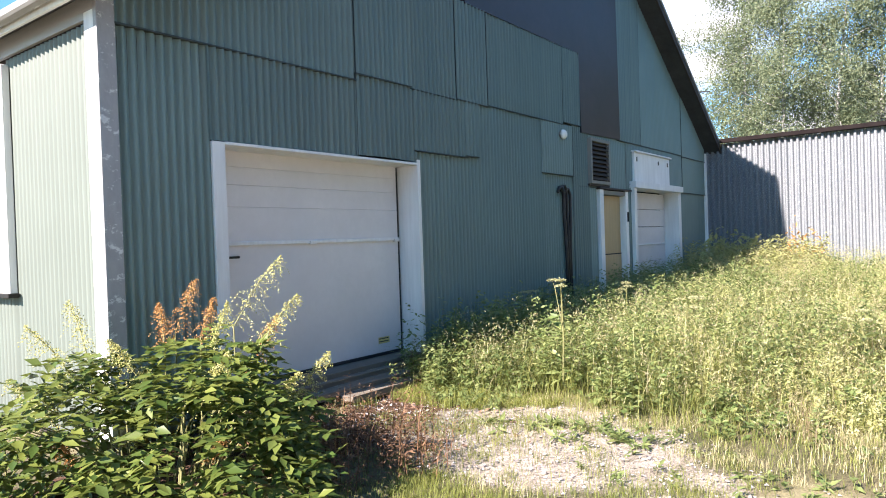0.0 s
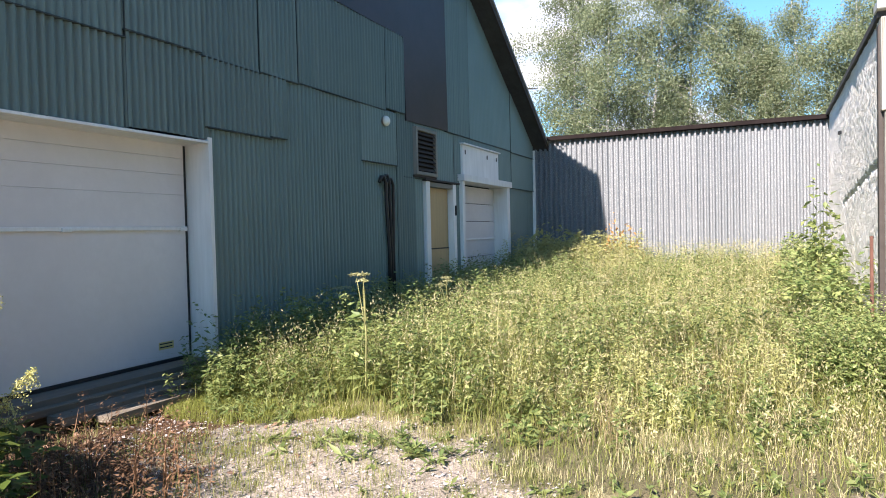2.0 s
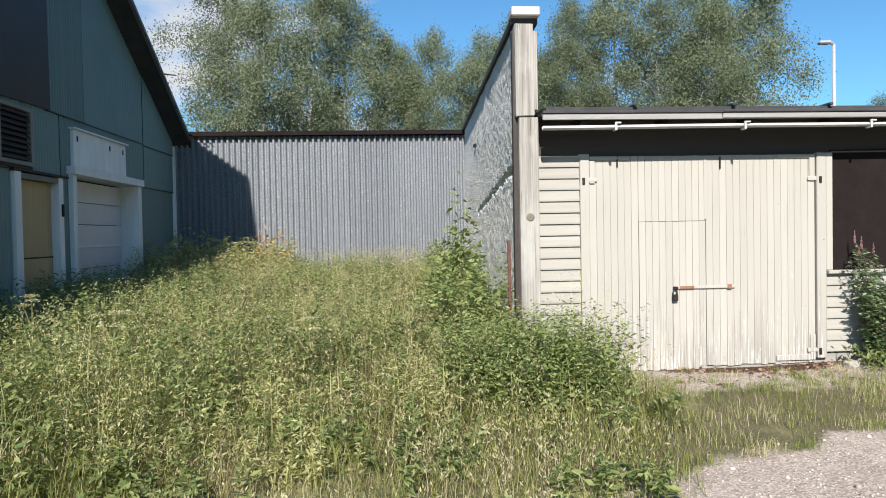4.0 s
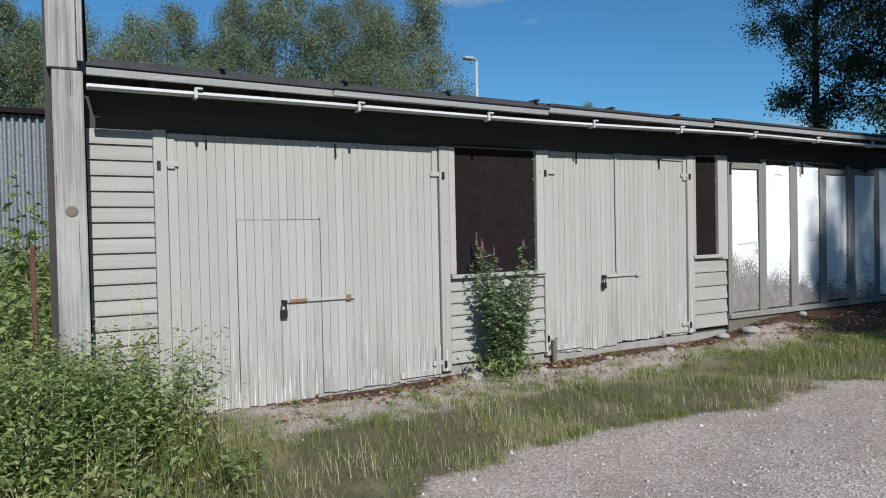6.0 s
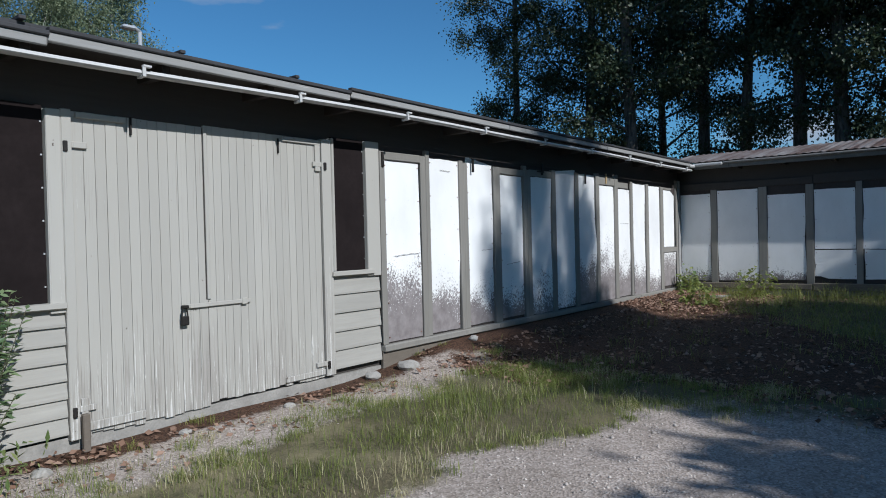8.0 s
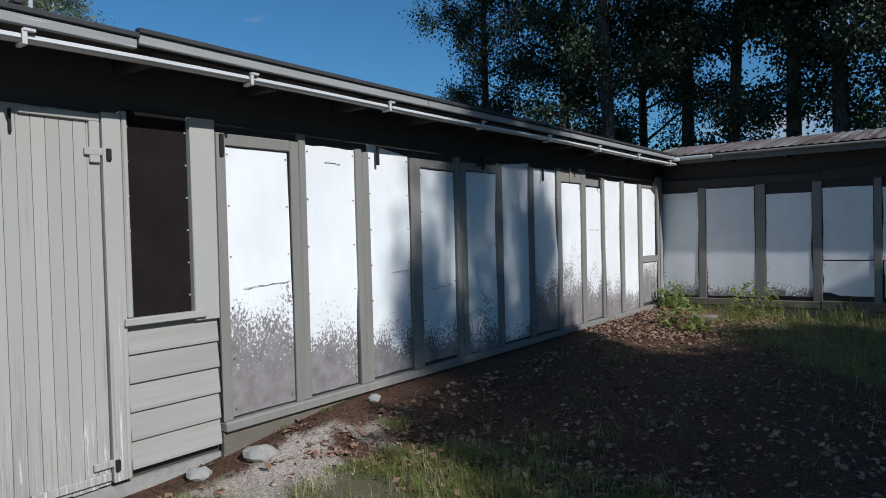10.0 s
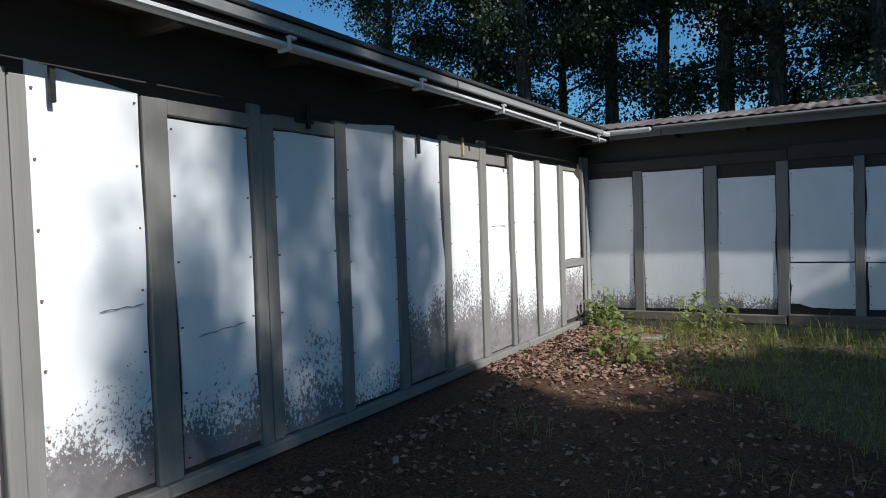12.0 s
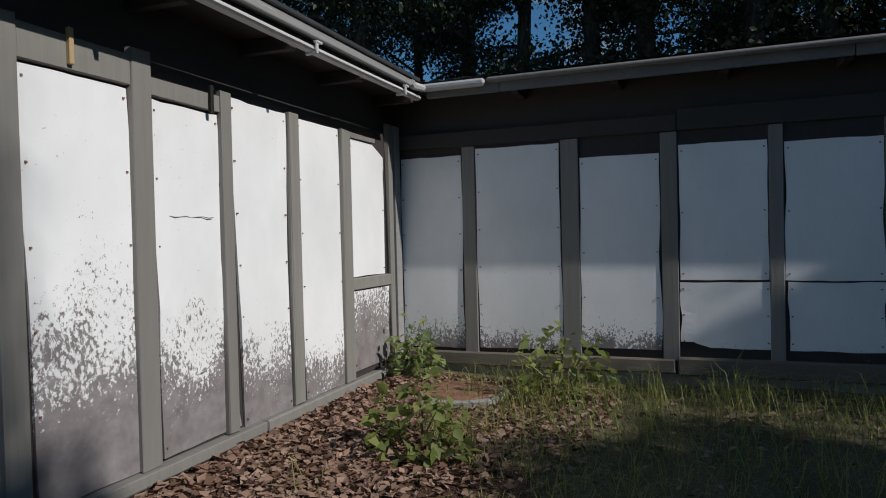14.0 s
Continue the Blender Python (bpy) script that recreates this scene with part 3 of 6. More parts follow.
sheet("sheet", -7.20, -5.62, -0.18, lambda u: 3.26, 2.545, m_green_lit, warehouse, axis="x", out=-1, label="green corrugated sheet with a pale sunlit tone in its colour")
sheet("sheet", -9.9, -8.45, -0.18, lambda u: 3.28, 2.545, m_green_lit, warehouse, axis="x", out=-1)
sheet("sheet", -8.5, -7.0, -0.18, lambda u: 0.98, 2.549, m_green_lit, warehouse, axis="x", out=-1)
bx("corner_board", (-5.60, -5.42), (2.515, 2.545), (-0.18, 3.34), m_white, warehouse, "white corner board")
bx("corner_board", (-5.44, -5.385), (2.512, 2.665), (-0.18, 3.60), m_corner, warehouse, "flaking grey corner board")
bx("corner_board", (-5.43, -5.36), (18.74, 18.86), (-0.1, 3.50), m_white, warehouse, "white corner board")
bx("frieze", (-16, -5.46), (2.52, 2.56), (3.285, 3.60), m_frieze, warehouse, "pale grey board over the side sheets")


def side_window():
    w = bx("window", (-8.46, -7.24), (2.50, 2.52), (1.12, 3.10), m_door_white, warehouse, "white-framed boarded window")
    for x, z in (((-8.56, -8.46), (1.03, 3.20)), ((-7.24, -7.14), (1.03, 3.20)), ((-8.46, -7.24), (3.10, 3.20)), ((-8.46, -7.24), (1.03, 1.12)), ((-7.88, -7.82), (1.12, 3.10))):
        bx("window_frame", x, (2.46, 2.53), z, m_white, w)
    bx("sill", (-8.60, -7.10), (2.43, 2.53), (0.99, 1.03), m_iron, w, "dark metal sill")


side_window()


def warehouse_roof():
    top = 0.18
    for a, b, s in ((2.36, MID, 1), (MID, 19.38, -1)):
        za, zb = rake(a), rake(b)
        prism("roof", [(a, za), (b, zb), (b, zb + top), (a, za + top)], "x", -16.5, -5.03, m_felt, warehouse)
        prism("verge_board", [(a, za - 0.02), (b, zb - 0.02), (b, zb + 0.13), (a, za + 0.13)], "x", -5.03, -4.995, m_dark, warehouse, "dark verge board")
        prism("verge_flashing", [(a, za + 0.135), (b, zb + 0.135), (b, zb + top + 0.02), (a, za + top + 0.02)], "x", -5.06, -4.98, m_fascia, warehouse, "grey metal verge flashing")
    bx("fascia", (-16.4, -5.0), (2.325, 2.357), (rake(2.36) - 0.01, rake(2.36) + 0.15), m_white, warehouse, "white eaves board")
    bx("gutter", (-16.4, -5.0), (2.21, 2.322), (rake(2.36) + 0.03, rake(2.36) + 0.12), m_fascia, warehouse, "", 0.02)
    bm = bmesh.new()
    tube(bm, [(-5.0, 17.1, 4.85), (-4.75, 17.15, 4.83)], [0.02, 0.012], 6)
    part("hook", bm, m_iron, warehouse)


warehouse_roof()


def big_door():
    leafd = thing("garage_door", -5.70, 5.1, 0.02, "white sectional garage door with a mid rail, slightly dirty", "garage door")
    cuts = (0.035, 1.425, 1.80, 2.02, 2.20, 2.372)
    for lo, hi in zip(cuts, cuts[1:]):
        bx("section", (-5.76, -5.70), (3.66, 6.405), (lo + 0.0007, hi - 0.0007), m_door_white, leafd, "", 0.003)
    bx("rail", (-5.70, -5.672), (3.66, 6.405), (1.415, 1.455), m_white, leafd, "white cross rail")
    for y in (4.9, 6.3):
        bx("clip", (-5.70, -5.66), (y, y + 0.10), (1.405, 1.445), m_white, leafd)
    # black strip added for the darkness in the gap beside the door
    bx("side_gap_strip", (-5.76, -5.72), (6.408, 6.458), (0.0, 2.35), m_rubber, leafd, "black strip standing for the dark side gap")
    bx("seal", (-5.74, -5.685), (3.66, 6.405), (0.0, 0.034), m_rubber, leafd, "black rubber seal")
    h = bx("handle", (-5.70, -5.64), (3.80, 3.83), (1.28, 1.32), m_iron, leafd, "black handle")
    bx("grip", (-5.655, -5.635), (3.76, 3.96), (1.288, 1.312), m_iron, h)
    s = bx("sticker", (-5.70, -5.697), (5.98, 6.18), (0.145, 0.225), m_yellow, leafd, "yellow and black warning sticker", 0)
    for y, z in ((5.99, 0.20), (5.99, 0.165)):
        bx("bar", (-5.697, -5.695), (y, y + 0.17), (z, z + 0.012), m_rubber, s, "", 0)
    bx("threshold", (-5.80, GX + 0.02), (3.658, 6.460), (-0.3, -0.002), m_rotten, warehouse, "worn dark threshold")
    bx("jamb", (-5.78, GX + 0.03), (6.462, 6.52), (-0.1, 2.425), m_white, warehouse, "white door lining")
    bx("jamb", (-5.78, GX + 0.03), (3.52, 3.655), (-0.1, 2.38), m_white, warehouse, "white door lining")
    bx("jamb", (-5.78, GX + 0.034), (3.656, 6.461), (2.355, 2.384), m_white, warehouse, "white door lining")


big_door()


def tan_door():
    d = thing("door", -5.50, 12.45, 0.0, "tan wooden door with a cross joint, in a white frame", "door")
    bx("panel", (-5.54, -5.50), (12.07, 13.14), (1.02, 2.17), m_ply, d)
    bx("panel", (-5.54, -5.495), (12.07, 13.14), (0.02, 1.00), m_ply, d)
    bx("strip", (-5.54, -5.488), (12.07, 13.14), (1.0, 1.022), m_dark, d)
    bx("plinth", (-5.9, -5.48), (11.95, 13.2), (-0.3, 0.018), m_concrete, warehouse)
    bx("jamb", (-5.60, -5.37), (11.90, 12.065), (-0.1, 2.27), m_white, warehouse, "white door frame")
    bx("jamb", (-5.60, -5.37), (13.145, 13.28), (-0.1, 2.27), m_white, warehouse, "white door frame")
    bx("jamb", (-5.60, -5.38), (12.065, 13.145), (2.175, 2.26), m_batten, warehouse, "grey door head")
    bx("drip_board", (-5.44, -5.34), (11.84, 13.42), (2.275, 2.31), m_dark, warehouse)
    bx("latch", (-5.37, -5.34), (13.20, 13.24), (1.65, 1.85), m_iron, warehouse)


tan_door()


def far_door():
    d = thing("garage_door", -5.68, 15.0, 0.0, "smaller white sectional garage door under a white box head", "garage door")
    cuts = (0.02, 0.75, 1.15, 1.55, 1.95, 2.33)
    for lo, hi in zip(cuts, cuts[1:]):
        bx("section", (-5.74, -5.69), (13.66, 16.34), (lo + 0.005, hi - 0.005), m_door_white, d, "", 0.006)
    bx("rail", (-5.69, -5.665), (13.66, 16.34), (1.13, 1.165), m_white, d)
    bx("post", (-5.80, -5.33), (13.53, 13.66), (-0.1, 2.36), m_white, warehouse, "white door post")
    bx("post", (-5.80, -5.33), (16.34, 16.52), (-0.1, 2.36), m_white, warehouse, "white door post")
    bx("lintel", (-5.80, -5.28), (13.50, 16.56), (2.362, 2.50), m_white, warehouse, "white lintel")
    bx("head_board", (-5.42, -5.36), (13.64, 15.82), (2.505, 3.12), m_white, warehouse, "white head board")
    bx("drip_board", (-5.42, -5.31), (13.60, 15.86), (3.123, 3.155), m_white, warehouse)
    for y in (13.76, 15.05, 15.65):
        bx("hook", (-5.36, -5.345), (y, y + 0.03), (2.93, 3.02), m_iron, warehouse)


far_door()


def vent():
    v = thing("wall_vent", -5.36, 11.92, 2.36, "louvred wall vent with dark slats in a grey frame", "vent")
    bx("backing", (-5.42, -5.40), (11.52, 12.32), (2.42, 3.18), m_black, v)
    for y in ((11.48, 11.54), (12.30, 12.36)):
        bx("frame", (-5.42, -5.335), y, (2.36, 3.21), m_batten, v)
    bx("frame", (-5.42, -5.335), (11.54, 12.30), (3.15, 3.21), m_batten, v)
    bx("frame", (-5.42, -5.335), (11.54, 12.30), (2.36, 2.42), m_batten, v)
    for k in range(9):
        z = 2.44 + k * 0.08
        prism("slat", [(-5.40, z + 0.055), (-5.345, z), (-5.342, z + 0.012), (-5.397, z + 0.067)], "y", 11.54, 12.30, m_dark, v)
    bx("board", (-5.41, -5.36), (11.44, 12.36), (2.318, 2.356), m_dark, warehouse)


vent()


def wall_lamp():
    lamp = thing("wall_lamp", -5.37, 10.42, 3.15, "round opal glass wall lamp on a grey base", "wall lamp")
    bm = bmesh.new()
    tube(bm, [(-5.41, 10.42, 3.15), (-5.36, 10.42, 3.15)], [0.075, 0.07], 14)
    part("base", bm, m_batten, lamp)
    bm = bmesh.new()
    tube(bm, [(-5.36 + 0.075 * math.sin(a), 10.42, 3.15) for a in (0, 0.4, 0.8, 1.2, 1.5)], [0.085 * math.cos(a) + 0.004 for a in (0, 0.4, 0.8, 1.2, 1.5)], 16)
    part("shade", bm, m_glass_white, lamp, "opal glass dome", True)


wall_lamp()


def hoses():
    h = thing("hanging_hose", -5.36, 10.45, 0.1, "black rubber hoses hooked on the green wall", "hose")
    for y, top, r, lean in ((10.28, 2.24, 0.030, 0.10), (10.40, 2.27, 0.024, 0.06), (10.52, 2.22, 0.026, 0.0)):
        bm = bmesh.new()
        pts = [(-5.36, y - 0.12, top - 0.10), (-5.35, y - 0.07, top - 0.01), (-5.345, y, top), (-5.345, y + 0.07, top - 0.10), (-5.35, y + 0.075, top - 0.4), (-5.355, y + 0.05 + lean, top - 1.2), (-5.36, y + 0.06 + lean, 0.0)]
        tube(bm, pts, [r * 0.8] + [r] * 5 + [r * 1.3], 8)
        part("hose", bm, m_rubber, h, "", True)
    for y in (10.2, 10.34, 10.46):
        bx("hook", (-5.41, -5.33), (y + 0.02, y + 0.05), (2.20, 2.225), m_iron, h)


hoses()


def door_planks():
    for k, (x, y0, y1, z, t) in enumerate(((-5.36, 3.9, 6.75, -0.05, 0.07), (-5.16, 4.4, 6.55, -0.10, 0.08), (-4.97, 4.7, 6.35, -0.15, 0.07))):
        p = bx("plank", (x - 0.095, x + 0.09), (y0, y1), (z - t, z), m_rotten, None, "", 0.012, 0.012)
        tagged(p, "rotting grey plank lying before the garage door", "plank", "planks before the garage door")
        p.rotation_euler = (0, 0, 0)


door_planks()

# ---- grey corrugated store behind the field ----
store = thing("store_building", -1.5, 21.5, -0.1, "low store with grey corrugated sheet wall and dark roof edge", "store")
bx("wall", (-5.2, 6.0), (18.93, 19.1), (-0.2, 3.72), m_dark, store, "", 0)
xs_store = [-5.40, -4.35, -3.30, -2.25, -1.20, -0.15, 0.90, 1.95, 3.0]
for a, b in zip(xs_store, xs_store[1:]):
    sheet("sheet", a, b + 0.04, -0.2, lambda u: 3.73, 18.88 + random.uniform(-0.003, 0.003), m_zinc, store, pitch=0.138, depth=0.040, axis="x", out=-1, steps=12, edge=2.4)
prism("roof", [(18.76, 3.745), (24, 4.36), (24, 4.46), (18.76, 3.83)], "x", -5.6, 6.0, m_felt, store)
bx("fascia", (-5.3, 6.0), (18.72, 18.756), (3.74, 3.845), m_black, store, "dark roof edge board")
bx("wall", (-5.2, 6.0), (23.8, 24.0), (-0.2, 4.3), m_dark, store, "", 0)

# ---- grey wooden shed row ----
SY = 9.0
shed = thing("shed", 9.4, 12.0, -0.2, "long grey-beige wooden shed row with doors, boarded windows and white panels", "shed")
bx("wall", (1.44, 17.7), (SY + 0.05, SY + 0.16), (-0.12, 2.46), m_upper_shaded, shed, "upper wall coloured dark for the eaves shade", 0)
bx("wall", (1.6, 17.7), (14.8, 15.0), (-0.2, 3.0), m_dark, shed, "", 0)


def boards(x0, x1, z0, z1, pitch, material, parent=shed):
    """Overlapping horizontal weatherboards."""
    count = max(1, round((z1 - z0) / pitch))
    h = (z1 - z0) / count
    for k in range(count):
        z = z0 + k * h
        d = random.uniform(0, 0.003)
        prism("board", [(SY + 0.03, z + 0.003), (SY - 0.012 - d, z + 0.003), (SY - 0.012 - d, z + 0.02), (SY + 0.006, z + h), (SY + 0.03, z + h)], "x", x0 + random.uniform(0, 0.004), x1 - random.uniform(0, 0.004), material, parent)


boards(1.46, 1.925, 0.02, 2.055, 0.121, m_siding)
boards(4.625, 5.80, -0.10, 0.745, 0.121, m_siding)
boards(8.18, 8.81, -0.06, 0.82, 0.165, m_siding)
for x0, x1, z0, z1 in ((1.925, 2.025, -0.14, 2.07), (4.515, 4.62, -0.16, 2.06), (4.622, 4.695, 0.79, 2.06), (5.705, 5.80, 0.72, 2.07), (5.802, 5.868, -0.14, 2.08), (8.062, 8.175, -0.1, 2.10), (8.178, 8.212, 0.87, 2.12), (8.63, 8.815, 0.80, 2.14)):
    bx("jamb", (x0, x1), (SY - 0.03, SY + 0.04), (z0, z1), m_beige, shed, "", 0.006, 0.002)
for x0, x1, z0, z1 in ((4.63, 5.80, 0.748, 0.79), (8.15, 8.70, 0.823, 0.868)):
    bx("sill", (x0, x1), (SY - 0.055, SY + 0.03), (z0, z1), m_beige, shed, "", 0.006, 0.002)


def blind_window(x0, x1, z0, z1):
    w = bx("window", (x0, x1), (SY + 0.012, SY + 0.035), (z0, z1), m_black, shed, "window boarded with black sheet", 0.002)
    k = max(4, round((z1 - z0) / 0.2))
    for i in range(k):
        z = z0 + (z1 - z0) * (i + 0.5) / k
        for x in (x0 + 0.012, x1 - 0.012):
            bx("nail", (x - 0.005, x + 0.005), (SY + 0.006, SY + 0.012), (z - 0.005, z + 0.005), m_pole, w, "", 0)


blind_window(4.698, 5.702, 0.792, 2.09)
blind_window(8.214, 8.628, 0.870, 2.14)


def board_leaf(x0, x1, z0, z1, width, name="door_leaf", cut=None, label=""):
    """A door leaf of upright boards; cut leaves out the area below cut[2] between cut[0] and cut[1]."""
    lf = bx(name, (x0 + 0.01, x1 - 0.01), (SY + 0.028, SY + 0.045), (z0 + 0.02, z1 - 0.02), m_dark, shed, label, 0)
    n = max(2, round((x1 - x0) / width))
    for k in range(n):
        a, b = x0 + (x1 - x0) * k / n, x0 + (x1 - x0) * (k + 1) / n
        lo = z0 + random.uniform(-0.012, 0.012) * (z0 < 0.5)
        if cut and a > cut[0] - 0.03 and b < cut[1] + 0.03:
            lo = cut[2] + 0.006
        d = random.uniform(-0.0010, 0.0010)
        bx("board", (a + 0.0013, b - 0.0013), (SY + d, SY + 0.028), (lo, z1 + random.uniform(-0.002, 0.002)), m_beige, lf, "", 0.0008)
    return lf


def hinge(x, z, side, parent):
    h = bx("hinge", (min(x, x + side * 0.14), max(x, x + side * 0.14)), (SY - 0.022, SY - 0.004), (z - 0.022, z + 0.022), m_beige, parent, "painted strap hinge", 0.004)
    bx("pin", (x - 0.022, x + 0.006), (SY - 0.045, SY - 0.005), (z - 0.05, z + 0.02), m_iron, h)


def hasp(x0, x1, z, parent, rusty):
    m = m_rust if rusty else m_beige
    b = bx("bar", (x0, x1), (SY - 0.022, SY - 0.008), (z - 0.016, z + 0.016), m_beige, parent, "flat iron locking bar", 0.003)
    bx("bolt", (x0 + 0.04, x0 + 0.20), (SY - 0.025, SY - 0.0225), (z - 0.015, z + 0.015), m, b, "", 0.001)
    bx("bolt", (x1 - 0.085, x1 - 0.035), (SY - 0.030, SY - 0.020), (z - 0.026, z + 0.026), m, b)
    bx("staple", (x0 - 0.03, x0 + 0.015), (SY - 0.05, SY - 0.004), (z - 0.012, z + 0.012), m_iron, b, "", 0.004)
    lock = thing("padlock", x0 - 0.01, SY - 0.04, z - 0.13, "old iron padlock hanging on the door bar", "padlock")
    bx("body", (x0 - 0.045, x0 + 0.015), (SY - 0.05, SY - 0.02), (z - 0.14, z - 0.07), m_iron, lock, "", 0.006)
    bm = bmesh.new()
    tube(bm, [(x0 - 0.038 + 0.023 * (1 - math.cos(a)), SY - 0.035, z - 0.07 + 0.07 * math.sin(a)) for a in (0, 0.5, 1.0, 1.57, 2.1, 2.6, 3.14)], [0.006] * 7, 6)
    part("shackle", bm, m_iron, lock)


left1 = board_leaf(2.03, 2.556, -0.24, 2.045, 0.0752, label="left door leaf beside the wicket")
board_leaf(2.558, 3.290, 1.350, 2.045, 0.0727, label="door leaf above the wicket")
right1 = board_leaf(3.293, 4.505, -0.21, 2.045, 0.0756, label="right door leaf of weathered boards")
wicket = board_leaf(2.561, 3.289, -0.245, 1.346, 0.0725, "wicket_door", label="small wicket door of narrow boards")
left2 = board_leaf(5.875, 6.868, -0.13, 2.075, 0.0764, label="left door leaf, smooth above and flaking below")
right2 = board_leaf(6.871, 8.055, -0.10, 2.09, 0.0735, label="right door leaf, smooth above and flaking below")
# dark strip laid on the boards as the shadow gap between the leaves
bx("joint", (6.850, 6.858), (SY - 0.0035, SY - 0.001), (0.72, 2.07), m_dark, right2, "", 0)
bx("cover_strip", (6.859, 6.89), (SY - 0.014, SY - 0.002), (0.72, 2.08), m_beige, right2)
bx("cover_strip", (3.272, 3.30), (SY - 0.010, SY - 0.002), (1.36, 2.04), m_beige, right1)
for x0, x1, z0, z1, p in ((2.03, 2.45, 2.005, 2.045, left1), (4.08, 4.44, 2.005, 2.045, right1), (4.44, 4.50, 1.76, 2.045, right1), (4.44, 4.50, -0.18, 0.10, right1), (4.06, 4.44, -0.18, -0.12, right1), (2.03, 2.085, 1.76, 2.0, left1),
                          (5.90, 6.24, 2.03, 2.07, left2), (5.882, 5.93, -0.10, 0.13, left2), (5.93, 6.33, -0.10, -0.04, left2), (7.62, 8.05, 2.04, 2.085, right2), (7.99, 8.05, 1.80, 2.04, right2), (7.60, 8.05, -0.08, -0.03, right2)):
    bx("corner_batten", (x0, x1), (SY - 0.020, SY - 0.003), (z0, z1), m_beige, p, "", 0.004)
hinge(1.97, 1.80, 1, left1), hinge(4.56, 1.785, -1, right1), hinge(4.55, -0.07, -1, right1)
hinge(5.83, 1.845, 1, left2), hinge(8.10, 1.865, -1, right2), hinge(5.84, 0.06, 1, left2), hinge(8.09, 0.02, -1, right2)
hasp(2.95, 3.60, 0.64, wicket, True), hasp(6.66, 7.25, 0.68, left2, False)
for x, z, p in ((2.33, 2.0, left1), (3.45, 1.97, right1), (6.28, 2.02, left2), (7.58, 2.0, right2)):
    bx("hook", (x - 0.008, x + 0.008), (SY - 0.02, SY - 0.004), (z - 0.07, z + 0.06), m_iron, p)
bx("door_prop", (5.868, 5.915), (SY - 0.07, SY - 0.03), (-0.24, 0.03), m_rotten, shed, "short dark wooden prop", 0.006)


# white panels between battens
def bowed_panel(name, u0, u1, z0, z1, parent, plane, axis="x", bow=0.012, cut=0.0, material=m_panel, foot=None, drop=0.0, torn=0.0):
    """A thin board on the wall whose edges wave a little and whose middle bellies out.
    foot: the two edges at its foot; drop: how far the head falls from one edge to the other; torn: what is broken off one upper corner."""
    nu, nz = 7, 13
    seed = random.uniform(0, 40)
    verts, faces = [], []
    f0, f1 = foot or (u0, u1)
    for side in (0, 1):
        for k in range(nz):
            for i in range(nu):
                s, t = i / (nu - 1), k / (nz - 1)
                a, b = f0 + (u0 - f0) * t, f1 + (u1 - f1) * t ** 0.6
                u = a + (b - a) * s + (0.016 * noise.noise((seed, t * 3.2, s * 9.0)) if i in (0, nu - 1) else 0)
                z = z0 + (z1 - drop * s - z0) * t + (0.008 * noise.noise((seed + 9, s * 4.0, t * 9.0)) if k in (0, nz - 1) else 0)
                if cut and k == 0 and i >= nu - 2:
                    z += cut * (1.0 if i == nu - 1 else 0.25)
                if torn and i >= nu - 2 and k == nz - 1:
                    z -= torn * (1.0 if i == nu - 1 else 0.22)
                o = 0.008 + bow * (noise.noise((seed, s * 1.2, t * 2.2)) * 0.6 + 0.5 * math.sin(math.pi * s) * noise.noise((seed + 5, 0, t * 2.0)))
                if i in (0, nu - 1):
                    o += bow * 0.9 * max(0.0, noise.noise((seed + 17, s * 5.0, t * 3.5)))
                d = plane - max(0.003, o) if side == 0 else plane + 0.004
                verts.append((u, d, z) if axis == "x" else (d, u, z))
    n = nu * nz
    for k in range(nz - 1):
        for i in range(nu - 1):
            a = k * nu + i
            faces += [(a, a + 1, a + nu + 1, a + nu), (n + a, n + a + nu, n + a + nu + 1, n + a + 1)]
    rim = [i for i in range(nu)] + [k * nu + nu - 1 for k in range(1, nz)] + [(nz - 1) * nu + i for i in range(nu - 2, -1, -1)] + [k * nu for k in range(nz - 2, 0, -1)]
    for a, b in zip(rim, rim[1:] + rim[:1]):
        faces.append((a, n + a, n + b, b))
    me = bpy.data.meshes.new(name)
    me.from_pydata(verts, [], faces)
    me.materials.append(material)
    ob = adopt(new(name, me), parent)
    for z in np.linspace(z0 + 0.05, z1 - 0.05 - drop, max(3, int((z1 - z0) / 0.28))):
        t = (z - z0) / (z1 - z0)
        for u in (f0 + (u0 - f0) * t + 0.022, f1 + (u1 - f1) * t - 0.022):
            if torn and z > z1 - 0.3 and u > u1 - 0.1:
                continue
            p = ((u - 0.005, u + 0.005), (plane - 0.016, plane - 0.004), (z - 0.005, z + 0.004)) if axis == "x" else ((plane - 0.016, plane - 0.004), (u - 0.006, u + 0.006), (z - 0.005, z + 0.005))
            bx("nail", *p, m_rust, ob, "", 0)
    return ob


